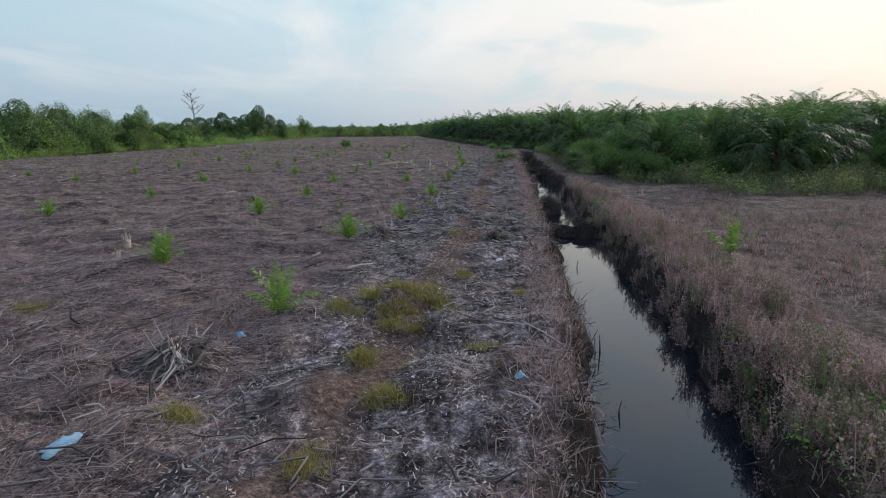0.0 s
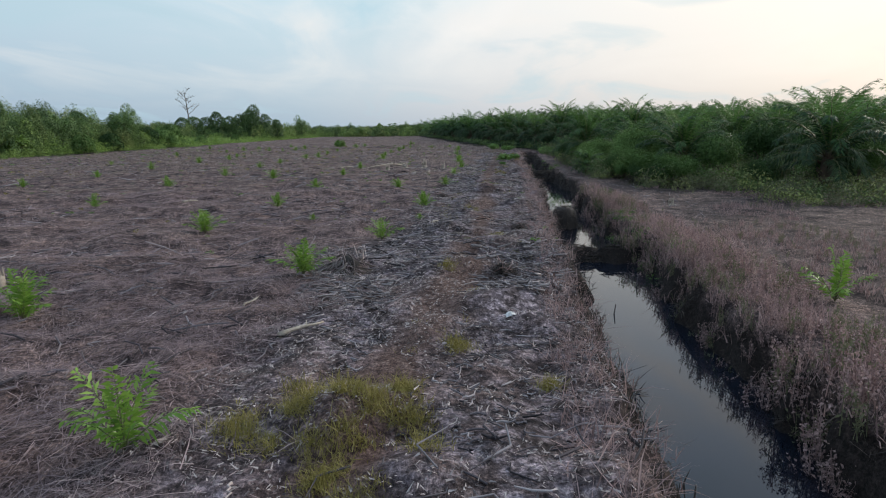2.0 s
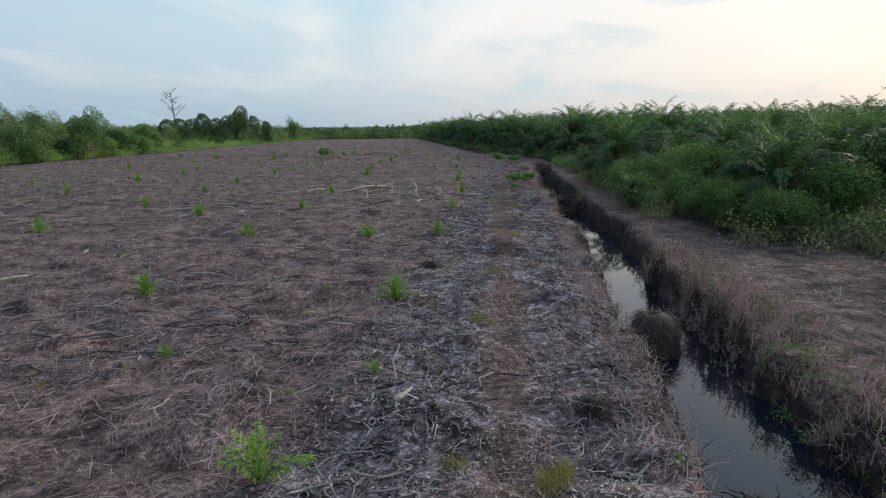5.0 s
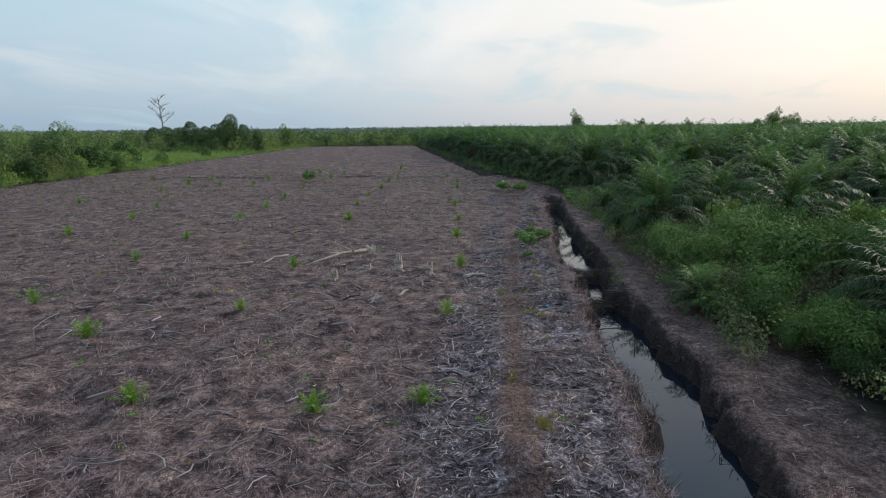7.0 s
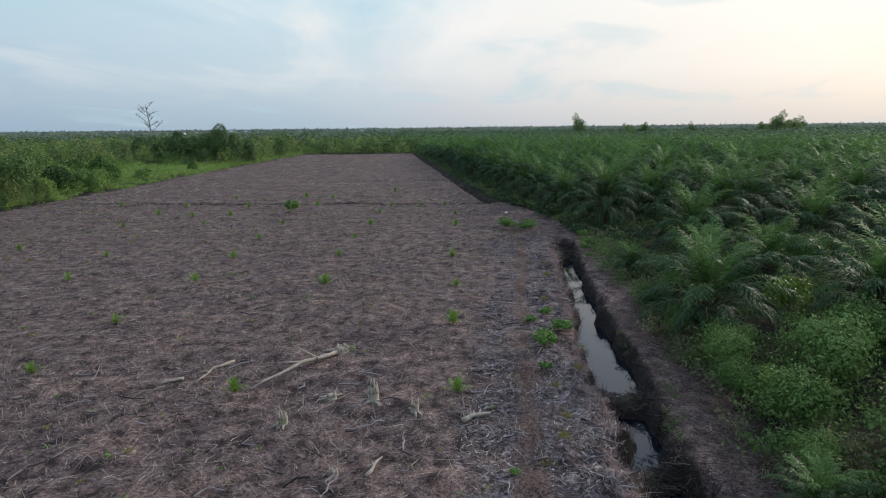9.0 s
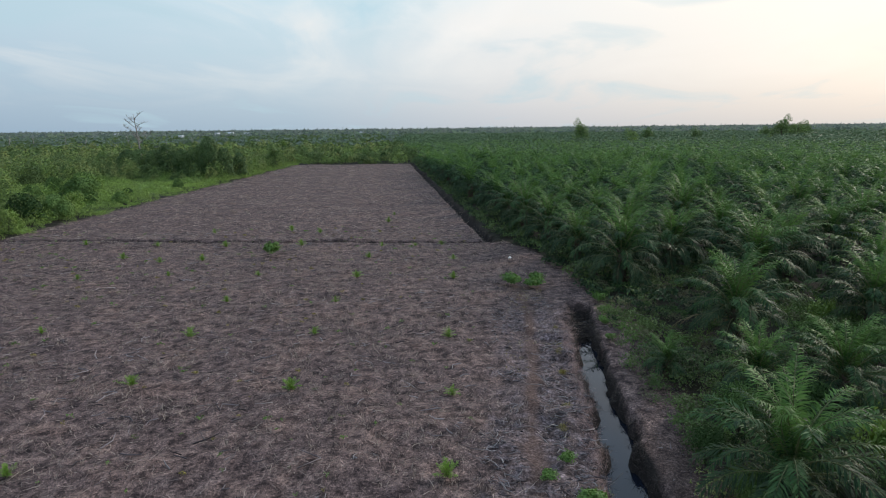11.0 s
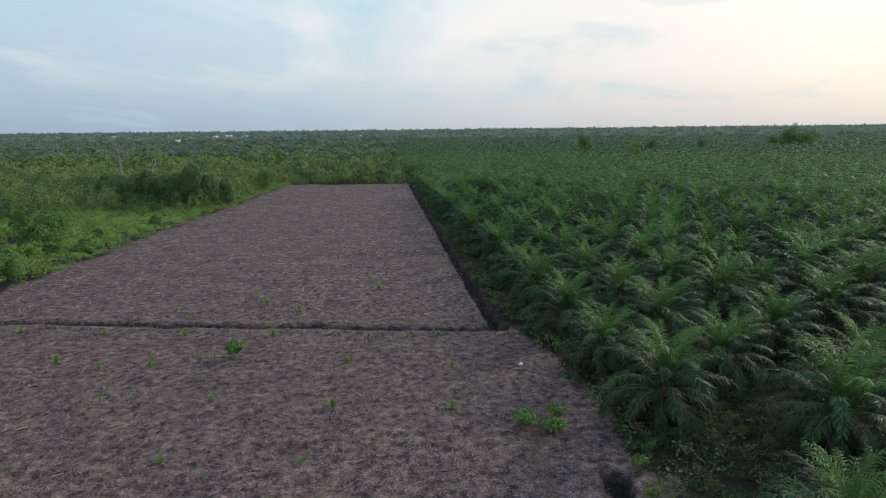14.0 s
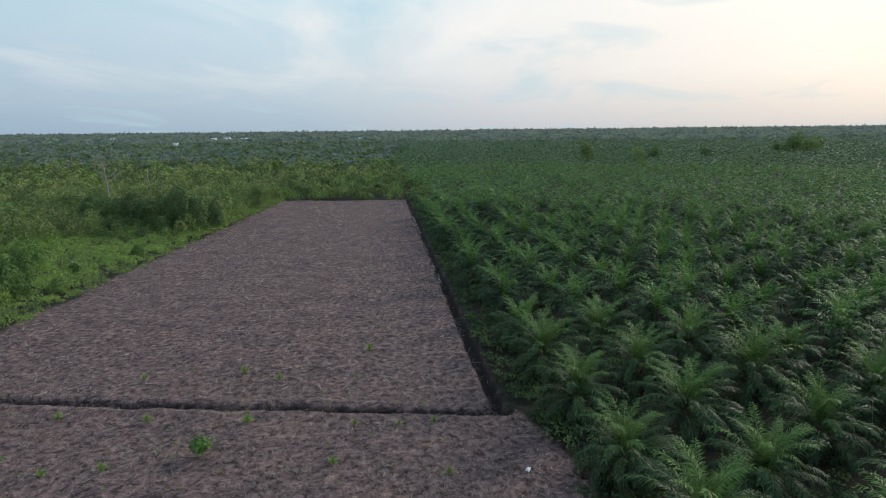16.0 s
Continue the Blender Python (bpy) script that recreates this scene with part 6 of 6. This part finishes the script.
def torn_stump(x, y, size, tall, seed):
    """An uprooted stump: a dark mound with long split roots draped over it."""
    r = np.random.default_rng(seed)
    ob = thing("root_wad", "torn dark stump draped with long split grey roots", "roots", (x, y, float(ground_z(x, y)) - 0.04), "root heaps")
    g1, g2 = np.meshgrid(np.linspace(0, 2 * math.pi, 25)[:-1], np.linspace(0, 1, 9))
    rad = size * 0.8 * g2 * (0.8 + 0.4 * vnoise(np.cos(g1) * 2 + 9, np.sin(g1) * 2 + g2 * 2, 0.7, seed)) + 0.002
    hz = tall * 0.85 * np.exp(-(g2 * 1.35) ** 2) * (0.35 + 1.2 * vnoise(rad * np.cos(g1) * 4 + 3, rad * np.sin(g1) * 4, 0.8, seed + 1)) - 0.03
    v = np.stack([rad * np.cos(g1), rad * np.sin(g1), hz], -1).reshape(-1, 3)
    f = np.array([(i * 24 + j, i * 24 + (j + 1) % 24, (i + 1) * 24 + (j + 1) % 24, (i + 1) * 24 + j) for i in range(8) for j in range(24)])
    child("mound", mesh_of("mound", v, f, [M_WETROOT]), ob, "dark peat clod")
    n = 700
    az, out = r.uniform(0, 6.28, n), np.abs(r.normal(0, 0.42, n)) * size
    foot = np.stack([np.cos(az) * out, np.sin(az) * out, 0.02 + 0.75 * tall * np.exp(-(out / (0.6 * size)) ** 2) * r.uniform(0.6, 1, n)], 1)
    hair = child("root_hair", mesh_of("root_hair", *strands(foot, az + r.normal(0, 0.7, n), r.uniform(0.15, 0.5, n) * size, r.uniform(0.008, 0.022, n), r.normal(-0.15, 0.3, n), 0.3), [M_STRAW]), ob)
    tagged(hair, "dry split root fibres", "", "", "stuff")
    for i in range(64):
        az, a0 = r.uniform(0, 6.28), r.normal(0, 0.7)
        reach = np.linspace(r.uniform(0.03, 0.45), r.uniform(0.5, 1.1), 6) * size
        turn = az + a0 * np.linspace(0, 1, 6) + np.cumsum(r.normal(0, 0.10, 6))
        up = tall * np.exp(-(reach / (0.62 * size)) ** 2) * r.uniform(0.55, 0.95) + r.uniform(0.0, 0.04) + 0.02 * size * r.uniform(0, 1) * np.sin(np.linspace(0, 3.1, 6))
        wide = r.uniform(0.006, 0.030) * size
        child("root", mesh_of("root", *tube(np.stack([np.cos(turn) * reach, np.sin(turn) * reach, up], 1), wide * np.array([0.7, 1, 1, 0.9, 0.6, 0.25]), 5), [(M_TWIG, M_ROOT, M_ROOT)[i % 3]]), ob)
    for i in range(16):
        az = r.uniform(0, 6.28)
        d = np.array([math.cos(az), math.sin(az), 0.0])
        st = d * size * r.uniform(0.1, 0.5) + np.array([0, 0, tall * 0.6])
        child("root", mesh_of("root", *tube([st, st + d * 0.12 * size + np.array([0, 0, 0.18 * tall]), st + d * 0.2 * size + np.array([r.normal(0, 0.08), 0, r.uniform(0.4, 0.9) * tall])], [0.02 * size, 0.016 * size, 0.005], 5), [M_TWIG]), ob)
    return ob


torn_stump(-3.55, 7.55, 0.85, 0.42, 21)
torn_stump(-1.9, 17.0, 0.8, 0.45, 22)


def stump(x, y, h, rad, seed):
    r = np.random.default_rng(seed)
    ob = thing("stump", "splintered pale tree stump standing in the field", "stump", (x, y, float(ground_z(x, y)) - 0.05), "stumps")
    pieces = [tube([(0, 0, -0.05), (0, 0, 0.08), (0.02, 0, h * 0.7)], [rad * 1.35, rad, rad * 0.85], 9)]
    child("bole", mesh_of("bole", *join(pieces), [M_WOOD]), ob)
    for i in range(9):
        a = i * 0.698
        d = np.array([math.cos(a), math.sin(a), 0]) * rad * 0.7
        child("splinter", mesh_of("splinter", *tube([d + np.array([0, 0, h * 0.5]), d * 1.08 + np.array([r.normal(0, 0.02), 0, h * r.uniform(0.75, 1.25)])], [rad * 0.34, rad * 0.10], 4), [M_WOOD]), ob)
    for i in range(4):
        a = r.uniform(0, 6.28)
        d = np.array([math.cos(a), math.sin(a), 0])
        child("root", mesh_of("root", *tube([d * rad * 0.6 + np.array([0, 0, 0.08]), d * rad * 1.8 + np.array([0, 0, 0.06]), d * rad * 3 + np.array([0, 0, 0.0])], [rad * 0.4, rad * 0.25, rad * 0.1], 5), [M_WOOD]), ob)
    return ob


for k, (x, y, h, rad) in enumerate([(-8.5, 15.6, 0.38, 0.13), (-7.9, 14.0, 0.25, 0.10), (-1.1, 48.9, 0.75, 0.20), (0.3, 48.1, 0.5, 0.15), (-3.7, 47.4, 0.55, 0.16), (-2.5, 49.0, 0.3, 0.18), (-2.9, 53.5, 0.35, 0.30), (-1.7, 44.8, 0.3, 0.14), (9.2, 27.4, 0.35, 0.1)]):
    stump(x, y, h * 0.85, rad * 0.95, 60 + k)

# a dark mound of roots that stands in the ditch, and snags in the water
mound = thing("root_mound", "dark round mound of matted roots standing in the ditch", "roots", (4.75, 26.1, -0.95))
g1, g2 = np.meshgrid(np.linspace(0, 2 * math.pi, 21)[:-1], np.linspace(0, 1, 9))
rad = 0.50 * np.maximum(np.cos(g2 * 1.5706), 0.0002) ** 0.5 * (0.85 + 0.3 * vnoise(np.cos(g1) * 2 + 5, np.sin(g1) * 2 + g2 * 3, 0.8, 81))
mv = np.stack([rad * np.cos(g1), rad * np.sin(g1) * 1.1, 1.08 * np.sin(g2 * 1.55)], -1).reshape(-1, 3)
mf = np.array([(i * 20 + j, i * 20 + (j + 1) % 20, (i + 1) * 20 + (j + 1) % 20, (i + 1) * 20 + j) for i in range(8) for j in range(20)])
child("core", mesh_of("core", mv, mf, [M_WETROOT], flat=False), mound)
pick = mv[rng.integers(0, len(mv), 1500)] * rng.uniform(0.96, 1.04, (1500, 1))
child("root_hair", mesh_of("root_hair", *strands(pick, np.arctan2(pick[:, 1], pick[:, 0]) + rng.normal(0, 0.5, 1500), rnd(0.1, 0.32, 1500), rnd(0.006, 0.014, 1500), rnd(-0.9, 0.5, 1500), 0.3), [M_WETROOT]), mound, "matted hanging root hair")
for k, (x, y, s) in enumerate([(6.6, 45.0, 0.8), (7.3, 45.5, 0.8), (7.4, 49.3, 0.8), (7.9, 49.8, 0.6), (4.4, 20.3, 0.6), (5.0, 20.6, 0.5)]):
    root_wad(x, y, s, 95 + k, 12, "dark wet roots and debris lodged in the ditch", M_WETROOT)
root_wad(3.25, 13.4, 0.7, 92, 18, "dark torn stump on the ditch's bank", M_WETROOT)
for k, (x, y, h) in enumerate([(2.66, 9.5, 0.34), (2.42, 9.6, 0.2), (2.3, 7.3, 0.2), (4.7, 17.6, 0.25), (3.6, 15.6, 0.2), (5.6, 24.6, 0.25), (6.3, 41.3, 0.3), (6.9, 40.8, 0.3), (6.1, 28.4, 0.25)]):
    r = np.random.default_rng(400 + k)
    ob = thing("snag", "dark wet stick rising from the ditch water", "stick", (x, y, WATER - 0.4), "snags")
    lean = r.normal(0, 0.09, 2)
    child("stick", mesh_of("stick", *tube([(0, 0, 0), (lean[0] * 0.4, lean[1] * 0.4, (h + 0.4) * 0.6), (lean[0], lean[1], h + 0.4)], [0.018, 0.015, 0.008], 6), [M_ROOT]), ob)


# ---- litter left by people ----
def plastic(name, col, rough=0.4):
    return material(name, [tuple(c * 0.75 for c in col), col, tuple(min(1, c * 1.15) for c in col)], rough, 6, 40, 0.4, 0, 0.4)


M_BLUE, M_PALE, M_WHITE = plastic("blue_plastic", (0.16, 0.36, 0.62)), plastic("pale_plastic", (0.24, 0.42, 0.55)), plastic("white_plastic", (0.7, 0.7, 0.68))


def bag(x, y, w, d, h, mat, label, seed):
    """A crumpled sheet of plastic with folds."""
    n = 13
    g = np.linspace(-1, 1, n)
    a, b = np.meshgrid(g, g)
    r = np.sqrt(a * a + b * b)
    hh = h * (np.clip(1 - r * 0.75, 0.02, 1) * (0.4 + 1.2 * vnoise(a * 3 + seed, b * 3, 0.9, seed)))
    sc = np.clip(1.15 - 0.25 * r + (vnoise(a + seed, b, 0.5, seed + 3) - 0.5) * 0.5, 0.5, 1.4)
    v = np.stack([a * w / 2 * sc, b * d / 2 * sc, hh + 0.012], -1).reshape(-1, 3)
    i, j = np.meshgrid(np.arange(n - 1), np.arange(n - 1), indexing="ij")
    i, j = i.ravel(), j.ravel()
    f = np.stack([i * n + j, i * n + j + 1, (i + 1) * n + j + 1, (i + 1) * n + j], 1)
    me = mesh_of("plastic_bag", v, f, [mat], flat=False)
    ob = thing("plastic_bag", label, "litter", (x, y, float(ground_z(x, y))), "litter", data=me)
    ob.rotation_euler = (0, 0, seed * 1.1)
    sol = ob.modifiers.new("film", "SOLIDIFY")
    sol.thickness = 0.004
    return ob


bag(-3.8, 5.4, 0.50, 0.26, 0.07, M_PALE, "crumpled pale blue plastic bag on dry straw", 1)
bag(-3.1, 8.6, 0.24, 0.12, 0.07, M_BLUE, "small crumpled blue plastic bag on the ash", 2)
bag(1.29, 13.3, 0.19, 0.15, 0.08, M_WHITE, "crumpled white plastic bag among twigs", 3)
bag(8.0, 92.8, 0.6, 0.3, 0.15, M_WHITE, "white scrap of plastic at the field's edge", 4)
bag(4.6, 43.3, 0.2, 0.14, 0.07, M_BLUE, "blue plastic wrapper among twigs", 5)
bag(0.9, 6.6, 0.16, 0.12, 0.06, M_PALE, "pale plastic scrap beside the track", 6)
